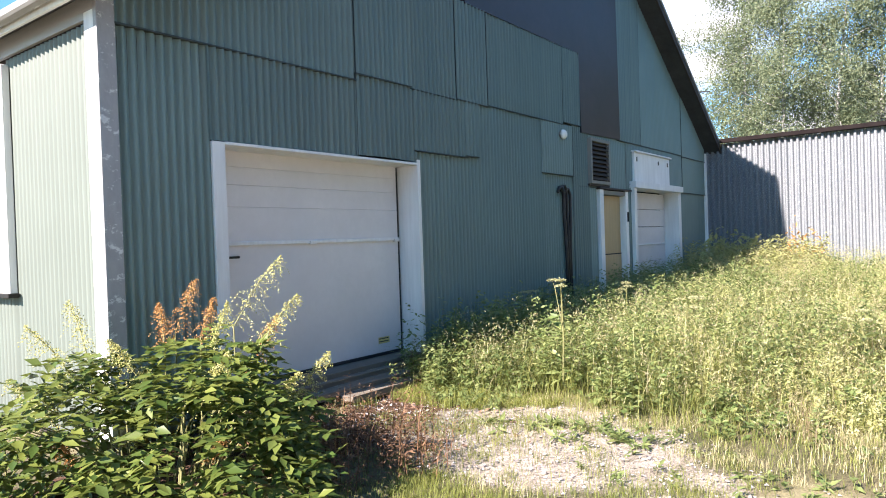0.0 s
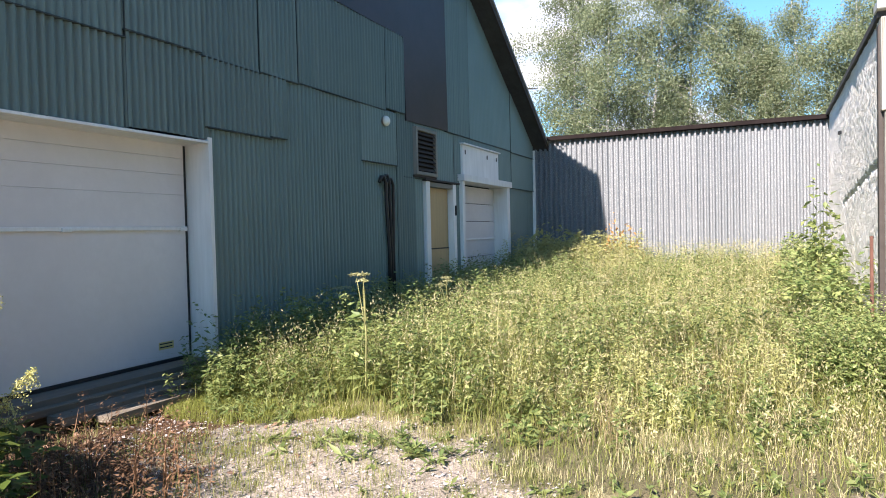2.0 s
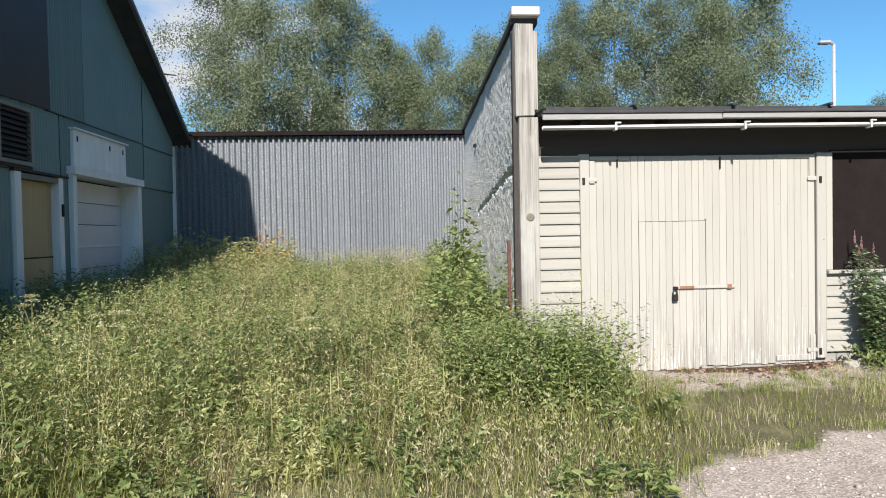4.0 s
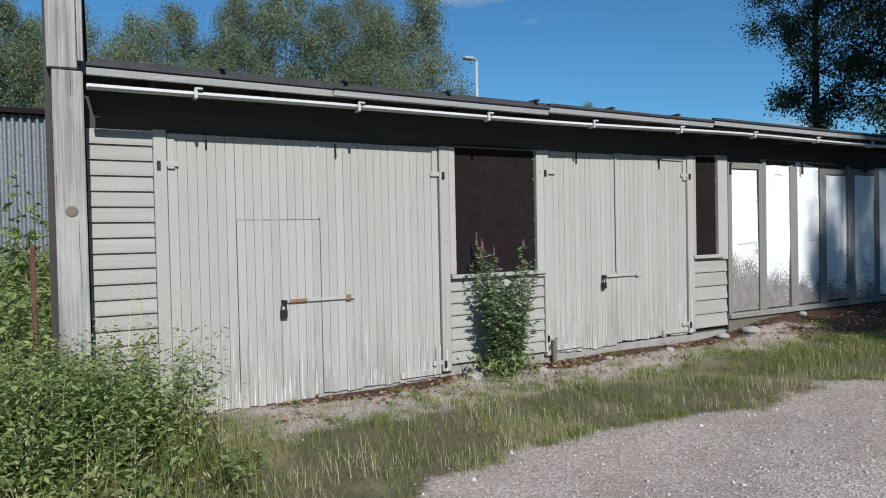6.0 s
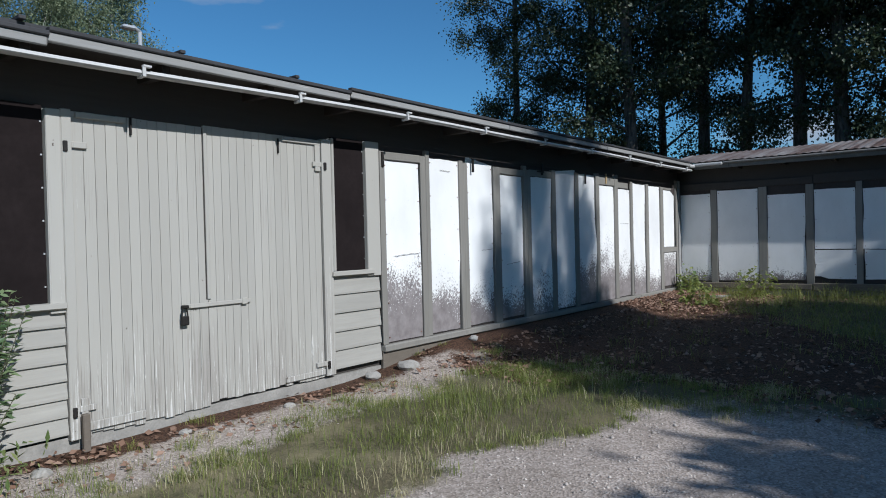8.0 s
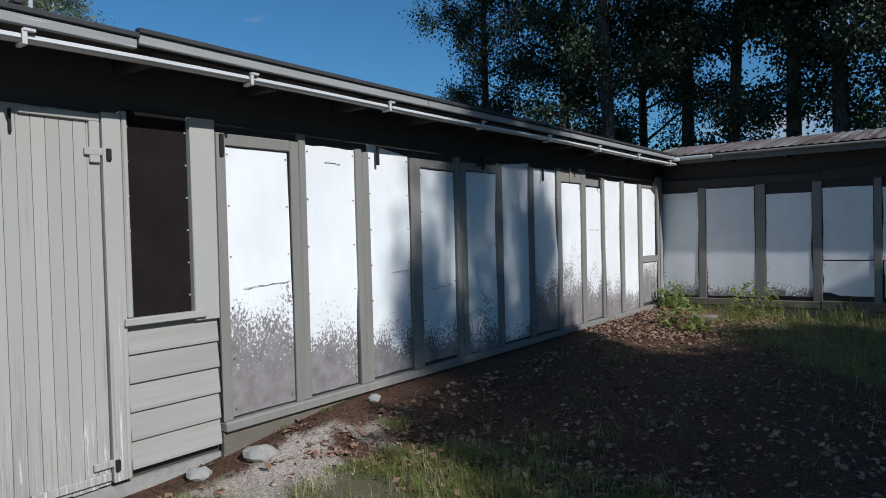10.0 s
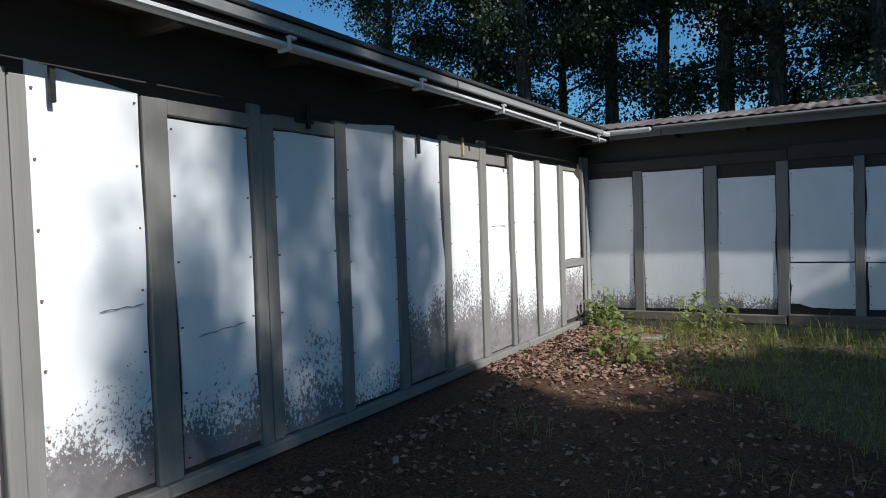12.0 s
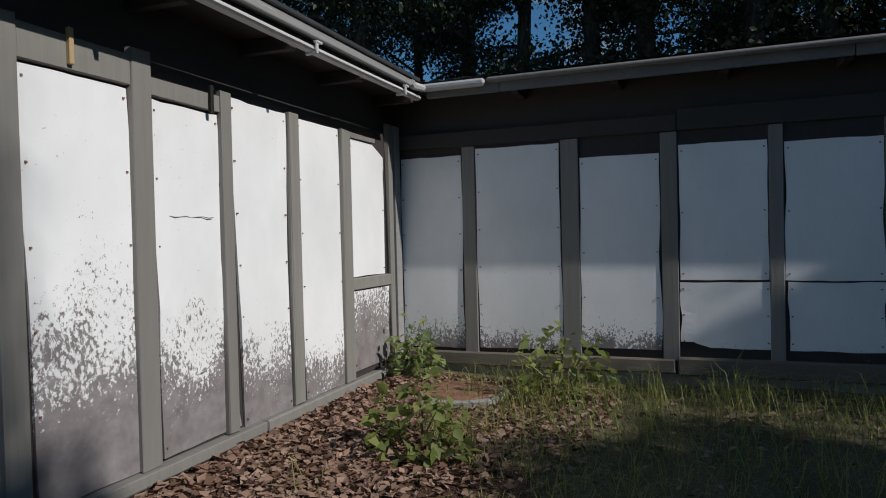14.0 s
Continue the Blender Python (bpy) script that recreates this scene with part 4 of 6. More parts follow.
# edges at the head, edges at the foot, foot, head, fall of the head, how far it bows, torn corner
PANELS = ((8.899, 9.456, 8.916, 9.457, 0.10, 1.97, 0, 0.010, 0), (9.627, 10.165, 9.597, 10.145, 0.105, 2.05, 0, 0.012, 0), (10.325, 10.857, 10.325, 10.854, 0.11, 2.12, 0.07, 0.014, 0),
          (11.016, 11.559, 11.045, 11.575, 0.12, 1.945, 0, 0.012, 0), (11.75, 12.315, 11.77, 12.345, 0.09, 1.965, 0, 0.020, 0), (12.45, 13.06, 12.45, 13.02, 0.105, 2.085, -0.05, 0.030, 0),
          (13.145, 13.715, 13.195, 13.735, 0.105, 2.09, 0, 0.030, 0), (13.847, 14.412, 13.888, 14.454, 0.09, 1.945, 0, 0.010, 0), (14.56, 15.065, 14.582, 15.20, 0.10, 1.92, 0, 0.022, 0),
          (15.174, 15.744, 15.248, 15.752, 0.075, 2.045, 0.01, 0.026, 0), (15.88, 16.45, 15.925, 16.49, 0.085, 2.032, 0, 0.012, 0), (16.62, 17.23, 16.60, 17.225, 0.89, 1.985, 0, 0.008, 0.20), (16.60, 17.295, 16.64, 17.28, 0.137, 0.777, 0, 0.006, 0))
bx("backing", (8.82, 17.56), (SY + 0.012, SY + 0.045), (0.03, 2.12), m_dark, shed, "grey-brown boarding", 0)
for k, (a, b, fa, fb, z0, z1, fall, bow, torn) in enumerate(PANELS):
    bowed_panel("panel", a, b, z0, z1, shed, SY + 0.004, bow=bow, material=m_flaked_panel if k == 7 else m_worn_panel if k in (0, 4) else m_panel, foot=(fa, fb), drop=fall, torn=torn)
for a, b, z0, z1 in ((8.822, 8.893, 0.085, 2.06), (9.465, 9.54, 0.085, 2.06), (9.545, 9.612, 0.085, 2.12), (10.16, 10.236, 0.085, 2.06), (10.24, 10.318, 0.085, 2.045), (10.865, 11.005, 0.085, 2.04), (11.567, 11.65, 0.085, 2.10), (11.655, 11.745, 0.085, 2.05),
                     (12.325, 12.44, 0.085, 2.09), (13.035, 13.14, 0.085, 2.10), (13.725, 13.84, 0.085, 2.13), (14.42, 14.545, 0.085, 2.15), (15.07, 15.168, 0.085, 2.06), (15.755, 15.872, 0.085, 2.05), (16.46, 16.60, 0.085, 2.04), (17.30, 17.37, 0.085, 2.2)):
    bx("batten", (a, b), (SY - 0.032, SY + 0.012), (z0, z1), m_batten, shed, "", 0.005, 0.004)
for a, b, z0, z1 in ((8.893, 9.465, 1.978, 2.06), (11.005, 11.567, 1.957, 2.04), (11.745, 12.325, 1.975, 2.06), (13.84, 14.42, 1.957, 2.11), (14.545, 15.07, 1.935, 2.03), (16.60, 17.30, 0.787, 0.882), (16.60, 17.05, 1.995, 2.035)):
    bx("batten", (a, b), (SY - 0.026, SY + 0.012), (z0, z1), m_batten, shed, "", 0.005, 0.003)
for a, b in ((8.82, 10.9), (10.903, 13.3), (13.303, 15.4), (15.403, 17.5)):
    dz = random.uniform(-0.006, 0.006)
    bx("sill_beam", (a, b), (SY - 0.058, SY + 0.05), (0.012 + dz, 0.083 + dz * 0.3), m_batten, shed, "grey sill beam", 0.010, 0.004)
bx("footing", (8.82, 17.5), (SY - 0.02, SY + 0.018), (-0.5, 0.01), m_rotten, shed, "dark rotten footing board", 0.004)
for x, z, m in ((14.08, 2.03, m_ply), (13.35, 1.99, m_iron), (12.05, 2.05, m_iron), (10.42, 1.99, m_iron), (14.98, 1.96, m_iron)):
    bx("peg", (x - 0.012, x + 0.012), (SY - 0.05, SY - 0.026), (z - 0.05, z + 0.11), m, shed, "", 0.003)
bx("peg", (11.93, 12.10), (SY - 0.045, SY - 0.028), (2.035, 2.055), m_iron, shed, "", 0.003)
bx("peg", (8.845, 8.875), (SY - 0.05, SY - 0.032), (1.90, 2.05), m_iron, shed, "", 0.003)
for x0, x1, z, tilt in ((9.02, 9.44, 0.985, 0.02), (11.15, 11.48, 0.80, 0.03), (14.66, 15.0, 1.335, 0.0), (14.85, 15.14, 0.48, 0.10), (9.82, 10.0, 1.93, -0.01), (10.60, 10.83, 1.0, 0.01)):
    bm = bmesh.new()
    tube(bm, [(x0 + (x1 - x0) * u, SY - 0.012 - 0.003 * math.sin(9 * u), z + tilt * u + 0.004 * math.sin(17 * u + x0)) for u in np.linspace(0, 1, 9)], [0.0012 + 0.0022 * abs(math.sin(13 * u)) for u in np.linspace(0, 1, 9)], 4)
    part("crack", bm, m_batten, shed)
bx("corner_trim", (17.43, 17.545), (SY - 0.03, SY + 0.012), (0.02, 2.2), m_fascia, shed)
bx("foundation", (1.46, 17.5), (SY + 0.02, SY + 0.2), (-0.5, -0.122), m_concrete, shed, "", 0)


def lift(x):
    """How the eaves line lies over or under its mean height."""
    return -0.03 + 0.065 * float(smooth01(x, 3.5, 10.0))


def shed_eaves():
    """Roof, fascia, gutter with brackets, rafters' ends under it."""
    prism("roof", [(8.645, 2.445), (15.1, 2.93), (15.1, 2.99), (8.645, 2.50)], "x", 1.5, 17.9, m_felt, shed, "black bitumen felt roof")
    bx("soffit", (1.46, 17.6), (8.685, SY + 0.1), (2.425, 2.443), m_dark, shed, "", 0)
    edges = [1.46, 3.3, 5.6, 8.1, 10.7, 13.4, 17.15]
    for a, b in zip(edges, edges[1:]):
        dz = lift((a + b) / 2)
        bx("fascia", (a, b - 0.006), (8.605, 8.638), (2.398 + dz, 2.455 + dz), m_fascia, shed, "", 0.006, 0.003)
        bx("drip_edge", (a, b + 0.004), (8.588, 8.642), (2.458 + dz, 2.490 + dz), m_felt, shed, "black felt roof edge", 0.006, 0.002)
        bm = bmesh.new()
        prof = [(q + 0.06, z) for q, z in ((8.545, 2.350), (8.53, 2.326), (8.545, 2.315), (8.585, 2.312), (8.60, 2.350), (8.592, 2.350), (8.582, 2.320), (8.548, 2.323), (8.540, 2.330), (8.552, 2.350))]
        vs = [[bm.verts.new((x, p[0], p[1] - 0.005 + lift(x) - 0.006 * math.sin(x * 1.3))) for p in prof] for x in np.linspace(a, b + 0.02, 8)]
        for u, v in zip(vs, vs[1:]):
            for i in range(len(prof)):
                j = (i + 1) % len(prof)
                bm.faces.new((u[i], u[j], v[j], v[i]))
        part("gutter", bm, m_gutter, shed, "white metal gutter")
    for x in np.arange(2.19, 17.0, 1.33):
        br = bx("bracket", (x - 0.012, x + 0.012), (8.58, 8.66), (2.288 + lift(x), 2.306 + lift(x)), m_gutter, shed, "", 0.002)
        bx("strap", (x - 0.012, x + 0.012), (8.575, 8.588), (2.29 + lift(x), 2.365 + lift(x)), m_gutter, br, "", 0.002)
        bx("tongue", (x - 0.008, x + 0.05), (8.57, 8.60), (2.355 + lift(x), 2.37 + lift(x)), m_gutter, br, "", 0.002)
    for x in np.arange(1.9, 17.3, 0.9):
        bx("rafter_end", (x - 0.03, x + 0.03), (8.69, SY + 0.05), (2.34, 2.424), m_dark, shed, "", 0.004)
    for x in np.arange(2.4, 17.2, 1.02):
        bx("roof_batten", (x - 0.02, x + 0.02), (8.60, 9.6), (2.503, 2.528), m_felt, shed, "", 0.004)


shed_eaves()

# end wall of rough plaster with the corner post
WALL = [(1.225, 8.82), (1.72, 18.85), (1.92, 18.85), (1.425, 8.82)]


def end_wall():
    wall = thing("end_wall", 1.5, 13.8, -0.2, "tall rough white plastered end wall with a dark coping", "wall")
    nu, nz = 320, 115
    (xa, ya), (xb, yb) = WALL[0], WALL[1]
    verts, quads = [], []
    for i in range(nu + 1):
        s = i / nu
        top = 3.36 + 0.46 * s
        for k in range(nz + 1):
            z = -0.3 + (top + 0.3) * k / nz
            y = ya + 0.1 + (yb - ya - 0.1) * s
            d = 0.011 * noise.fractal((y * 13, z * 13, 2.0), 0.6, 2.0, 3) + 0.01 * noise.noise((y * 1.5, z * 1.5, 0))
            crack = abs(z - (1.95 - 0.16 * (y - 9.0) * 0.35) - 0.05 * noise.noise((y * 3, 0, 0)))
            if crack < 0.03 and y < 14.5:
                d -= 0.05
            verts.append((xa + (xb - xa) * s - d, y, z))
    for i in range(nu):
        for k in range(nz):
            a = i * (nz + 1) + k
            quads.append((a, a + 1, a + nz + 2, a + nz + 1))
    fast_mesh("plaster_face", np.array(verts), [np.array(quads)], m_plaster, wall, "rough thrown plaster").data.shade_smooth()
    prism("core", [(1.29, 8.93), (1.77, 18.83), (1.92, 18.83), (1.44, 8.93)], "z", -0.3, 3.3, m_concrete, wall)
    bm = bmesh.new()
    vs = [bm.verts.new(p) for p in ((1.19, 8.80, 3.37), (1.66, 18.95, 3.83), (1.95, 18.95, 3.83), (1.46, 8.80, 3.37), (1.19, 8.80, 3.44), (1.66, 18.95, 3.90), (1.95, 18.95, 3.90), (1.46, 8.80, 3.44))]
    for q in ((0, 1, 2, 3), (4, 7, 6, 5), (0, 4, 5, 1), (1, 5, 6, 2), (2, 6, 7, 3), (3, 7, 4, 0)):
        bm.faces.new([vs[i] for i in q])
    part("coping", bm, m_felt, wall, "dark metal coping")
    bx("cap", (1.18, 1.47), (8.70, 8.95), (3.43, 3.52), m_gutter, wall, "white metal cap", 0.01)
    post = thing("corner_post", 1.34, 8.79, -0.2, "tall grey weathered timber corner post in two lengths", "post")
    bx("lower_length", (1.245, 1.440), (8.74, 8.88), (-0.2, 2.42), m_timber, post, "", 0.008, 0.004)
    bx("upper_length", (1.215, 1.405), (8.735, 8.875), (2.43, 3.36), m_timber, post, "", 0.008, 0.004)
    bx("strip", (1.41, 1.45), (8.78, 8.88), (2.5, 3.3), m_timber, post, "", 0.005, 0.004)
    bx("backing", (1.20, 1.243), (8.82, 8.92), (-0.2, 3.3), m_dark, post, "dark rotten wood behind the post", 0.004, 0.004)
    bm = bmesh.new()
    tube(bm, [(1.345, 8.742, 1.41), (1.345, 8.734, 1.41)], [0.045, 0.03], 10)
    part("knot", bm, m_rotten, post)
    stake = thing("stake", 1.10, 8.62, -0.2, "rusty red-brown iron stake standing in the weeds", "stake")
    bx("shaft", (1.085, 1.115), (8.60, 8.63), (-0.25, 1.18), m_oldrust, stake, "", 0.004)


end_wall()

# ---- wing at the end of the yard ----
WX = 17.58
wing = thing("wing_building", 19.5, 4.0, 0.0, "low wing with white wall panels and a rusty red metal roof", "wing")
bx("wall", (WX + 0.05, WX + 0.16), (-6.0, SY + 0.2), (0.0, 2.5), m_upper_shaded, wing, "upper wall coloured dark for the eaves shade", 0)
bx("backing", (WX + 0.012, WX + 0.045), (-5.9, SY + 0.0), (0.05, 2.06), m_dark, wing, "grey-brown boarding", 0)
bx("wall", (21.4, 21.6), (-6.0, SY + 0.2), (-0.1, 2.5), m_dark, wing, "", 0)
bx("wall", (WX + 0.16, 21.4), (-6.0, -5.85), (-0.1, 2.6), m_dark, wing, "", 0)
WING = [(8.395, 8.98, 0.20, 1.91), (7.518, 8.255, 0.21, 1.958), (6.72, 7.35, 0.24, 1.823), (5.935, 6.57, 0.805, 1.875), (5.922, 6.572, 0.27, 0.785), (5.175, 5.815, 0.80, 1.85), (5.175, 5.80, 0.27, 0.785)]
WING += [(5.05 - 0.76 * k - 0.62, 5.05 - 0.76 * k, 0.26, 1.88) for k in range(14)]
for k, p in enumerate(WING):
    bowed_panel("panel", *p, wing, WX + 0.004, "y", bow=0.006, cut=0.12 if k == 4 else 0.0, material=m_wing_panel)
for a, b in ((8.265, 8.385), (7.36, 7.508), (6.582, 6.71), (5.825, 5.925), (5.06, 5.165)):
    bx("batten", (WX - 0.014, WX + 0.012), (a, b), (0.16, 1.985), m_batten, wing, "", 0.005, 0.003)
for k in range(14):
    y = 5.05 - 0.76 * k - 0.69
    bx("batten", (WX - 0.014, WX + 0.012), (y, y + 0.06), (0.16, 1.985), m_batten, wing, "", 0.005, 0.003)
bx("head_board", (WX - 0.02, WX + 0.045), (6.585, SY - 0.02), (1.99, 2.12), m_upper_shaded, wing)
bx("head_board", (WX - 0.018, WX + 0.045), (-5.9, 6.58), (1.99, 2.16), m_upper_shaded, wing)
bx("sill_beam", (WX - 0.05, WX + 0.05), (6.62, SY - 0.06), (0.06, 0.17), m_rotten, wing, "dark rotten sill beam", 0.01, 0.004)
bx("sill_beam", (WX - 0.05, WX + 0.05), (-5.9, 6.60), (0.05, 0.19), m_rotten, wing, "dark rotten sill beam", 0.01, 0.004)
bx("foundation", (WX + 0.0, WX + 0.2), (-6, SY), (-0.4, 0.05), m_concrete, wing, "", 0)


def wing_roof():
    bm = bmesh.new()
    count = 900
    rows = []
    for i in range(count + 1):
        y = -6.2 + (9.4 + 6.2) * i / count
        w = 0.007 * math.sin(2 * math.pi * y / 0.13)
        rows.append([bm.verts.new((x, y, z + w)) for x, z in ((17.24, 2.515), (19.6, 2.92), (22.0, 2.52))])
    for a, b in zip(rows, rows[1:]):
        for k in range(2):
            bm.faces.new((a[k], a[k + 1], b[k + 1], b[k]))
    part("roof", bm, m_rustroof, wing, "rusty red corrugated roof", True)
    bx("soffit", (17.335, WX + 0.1), (-6.1, SY - 0.4), (2.46, 2.485), m_dark, wing, "", 0)
    for a, b in ((7.95, 8.60), (5.4, 7.945), (2.6, 5.394), (-6.1, 2.594)):
        bx("fascia", (17.295, 17.33), (a, b), (2.38, 2.50), m_wing_edge, wing, "", 0.006, 0.003)
    bx("gutter", (17.205, 17.29), (8.05, 8.62), (2.43, 2.49), m_gutter, wing, "short white gutter end", 0.02)
    bx("gutter", (17.225, 17.29), (-6.1, 8.045), (2.455, 2.495), m_wing_edge, wing, "grey gutter edge", 0.015)
    bm = bmesh.new()
    tube(bm, [(16.98, 8.60, 2.46), (17.02, 8.60, 2.44), (17.12, 8.55, 2.43)], [0.03, 0.035, 0.03], 8)
    part("elbow", bm, m_gutter, wing)
    for y in np.arange(-5.8, 8.6, 0.8):
        bx("rafter_end", (17.34, WX + 0.05), (y, y + 0.06), (2.36, 2.455), m_dark, wing, "", 0.004)


wing_roof()

# ---- street lamp ----


def street_lamp():
    s = thing("street_lamp", 12.1, 19.92, 0.0, "tall pale grey street lamp with a short arm", "street lamp")
    bm = bmesh.new()
    tube(bm, [(12.1, 19.92, -0.3), (12.1, 19.92, 3.0), (12.1, 19.92, 6.29)], [0.07, 0.06, 0.045], 10)
    part("pole", bm, m_pole, s, "", True)
    bm = bmesh.new()
    tube(bm, [(12.1, 19.92, 6.28), (11.95, 19.92, 6.36), (11.82, 19.92, 6.34)], [0.045, 0.05, 0.03], 8)
    part("arm", bm, m_pole, s, "", True)
    bx("lamp_head", (11.66, 11.98), (19.82, 20.02), (6.28, 6.37), m_pole, s, "flat lamp head", 0.03)


street_lamp()


def manhole():
    c = thing("manhole_cover", 16.80, 8.16, 0.0, "rusty round manhole cover half under dead leaves", "manhole cover")
    z = float(ground_z(16.80, 8.16))
    bm = bmesh.new()
    tube(bm, [(16.80, 8.16, z - 0.1), (16.80, 8.16, z + 0.035), (16.80, 8.16, z + 0.045)], [0.36, 0.36, 0.34], 28)
    part("ring", bm, m_concrete, c)
    bm = bmesh.new()
    tube(bm, [(16.80, 8.16, z + 0.046), (16.80, 8.16, z + 0.058)], [0.31, 0.30], 28)
    part("lid", bm, m_rust, c, "rusty iron lid")


manhole()

# ---- plants ----
rng = np.random.default_rng(5)


def unit(v):
    return v / np.maximum(np.linalg.norm(v, axis=-1, keepdims=True), 1e-9)


def blade_arrays(base, height, width, lean, turn):
    """Grass blades as arrays: foot, bend and tip, three faces each."""
    n = len(base)
    d = np.stack([np.cos(turn), np.sin(turn), np.zeros(n)], 1)
    s = np.stack([-np.sin(turn), np.cos(turn), np.zeros(n)], 1) * width[:, None] * 0.5
    up = np.array([0, 0, 1.0])
    mid = base + up * (height * 0.6)[:, None] + d * (lean * height * 0.25)[:, None]
    tip = base + up * (height * (1 - 0.25 * lean))[:, None] + d * (lean * height * 0.8)[:, None]
    v = np.stack([base - s, base + s, mid + s * 0.8, mid - s * 0.8, tip], 1).reshape(-1, 3)
    k = np.arange(n)[:, None] * 5
    return v, k + np.array([[0, 1, 2, 3]]), k + np.array([[3, 2, 4]])


def leaf_arrays(at, way, normal, length, width):
    """Leaves as arrays: pointed, folded along the midrib."""
    way = unit(way)
    side = unit(np.cross(way, normal)) * (width * 0.5)[:, None]
    nrm = unit(np.cross(side, way))
    m = at + way * (length * 0.42)[:, None]
    up = nrm * (width * 0.12)[:, None]
    v = np.stack([at, m + side + up, at + way * length[:, None] - up, m - side + up], 1).reshape(-1, 3)
    k = np.arange(len(at))[:, None] * 4
    return v, k + np.array([[0, 1, 2]]), k + np.array([[0, 2, 3]])


def grass(name, xy, height, width, lean, material, label):
    n = len(xy)
    base = np.column_stack([xy, ground_z(xy[:, 0], xy[:, 1]) - 0.01])
    v, q, t = blade_arrays(base, height, width, lean, rng.uniform(0, 6.283, n))
    ob = fast_mesh(name, v, [q, t], material)
    return tagged(ob, label, "grass", "", "stuff")


def scatter(n, x0, x1, y0, y1, keep):
    """n places in a rectangle, each kept with the chance keep(x, y)."""
    xy = np.column_stack([rng.uniform(x0, x1, n), rng.uniform(y0, y1, n)])
    return xy[rng.uniform(0, 1, n) < keep(xy[:, 0], xy[:, 1])]


def field(x, y):
    """The overgrown field between the buildings: 1 well inside it."""
    w = 0.5 * fbm(x, y, 0.9, 21.0)
    front = 5.65 - 0.55 * smooth01(x, -2.4, -0.8) + 2.2 * smooth01(x, 0.9, 2.6)
    right = 1.0 - smooth01(x - (1.1 + 1.1 * (1 - smooth01(y, 7.4, 8.7))) + w * 0.4, 0, 0.25)
    apron = 1 - smooth01(1.10 - np.hypot((x + 3.2 + 0.35 * (y - 4.9)) / 1.75, (y - 4.75) / 1.05) + w * 0.3, 0, 0.25)
    return smooth01(y - front + w, -0.4, 0.7) * right * apron * smooth01(x, -5.4, -5.2) * (1 - smooth01(y, 18.5, 18.8))


def grown(x, y):
    """How tall the field stands, from its trodden edge to its full height."""
    return smooth01(y, 4.7, 6.8 + 3.4 * smooth01(x, -2.4, -0.6)) * (1 + 0.22 * smooth01(y, 10, 15))


def clear(x, y):
    return np.where((x > 1.15) & (y > 8.6), 0.0, 1.0) * np.where((x < -5.33) & (y > 2.4), 0.0, 1.0) * np.where((x > 17.4), 0.0, 1.0) * np.where((x > 1.4) & (y > 8.8), 0.0, 1.0)


def thin_turf(x, y):
    g, l, d = zones(x, y)
    return np.clip(1 - 1.15 * g - 0.8 * l, 0, 1) * clear(x, y)


def field_stuff():
    xy = scatter(76000, -5.35, 2.6, 3.6, 18.7, lambda x, y: field(x, y) * clear(x, y) * (1.2 - 0.045 * (y - 4)))
    h = rng.uniform(0.3, 0.85, len(xy)) * (0.2 + 0.8 * grown(xy[:, 0], xy[:, 1]))
    grass("tall_grass", xy, h, rng.uniform(0.003, 0.0065, len(xy)), rng.uniform(0.4, 1.7, len(xy)), m_grass, "tall unmown green grass filling the field")
    xy = scatter(24000, -5.0, 2.6, 4.2, 18.6, lambda x, y: field(x, y) * clear(x, y) * (0.35 + 0.65 * smooth01(fbm(x, y, 1.5, 33.0) + 0.35 * smooth01(x, -2, 0.5), 0.0, 0.4)))
    h = rng.uniform(0.4, 1.0, len(xy)) * (0.25 + 0.75 * grown(xy[:, 0], xy[:, 1]))
    grass("dry_tall_grass", xy, h, rng.uniform(0.002, 0.0042, len(xy)), rng.uniform(0.3, 1.9, len(xy)), m_straw, "straw-coloured seeding grass among the green")
    heads(xy[::3], h[::3])
    xy = scatter(9000, -2.2, 1.4, 5.4, 9.6, lambda x, y: field(x, y) * smooth01(fbm(x, y, 0.8, 83.0) + 0.25 - 0.5 * np.abs(x + 0.6), -0.1, 0.25))
    h = rng.uniform(0.35, 0.75, len(xy)) * (0.35 + 0.65 * grown(xy[:, 0], xy[:, 1]))
    grass("brown_grass", xy, h, rng.uniform(0.0015, 0.0032, len(xy)), rng.uniform(0.2, 1.2, len(xy)), m_browngrass, "drifts of brownish bent grass in the field")


def heads(xy, h):
    """Loose seed heads at the tops of dry stalks."""
    n = len(xy)
    base = np.column_stack([xy, ground_z(xy[:, 0], xy[:, 1]) + h * 0.85])
    at = np.repeat(base, 10, 0) + rng.normal(0, 1, (n * 10, 3)) * np.array([0.022, 0.022, 0.06])
    way = rng.normal(0, 1, at.shape) * 0.6 + np.array([0, 0, 1.0])
    v, a, b = leaf_arrays(at, way, rng.normal(0, 1, at.shape), rng.uniform(0.02, 0.04, n * 10), rng.uniform(0.006, 0.012, n * 10))
    tagged(fast_mesh("seed_heads", v, [a, b], m_straw), "feathery dry seed heads of the tall grass", "grass", "", "stuff")


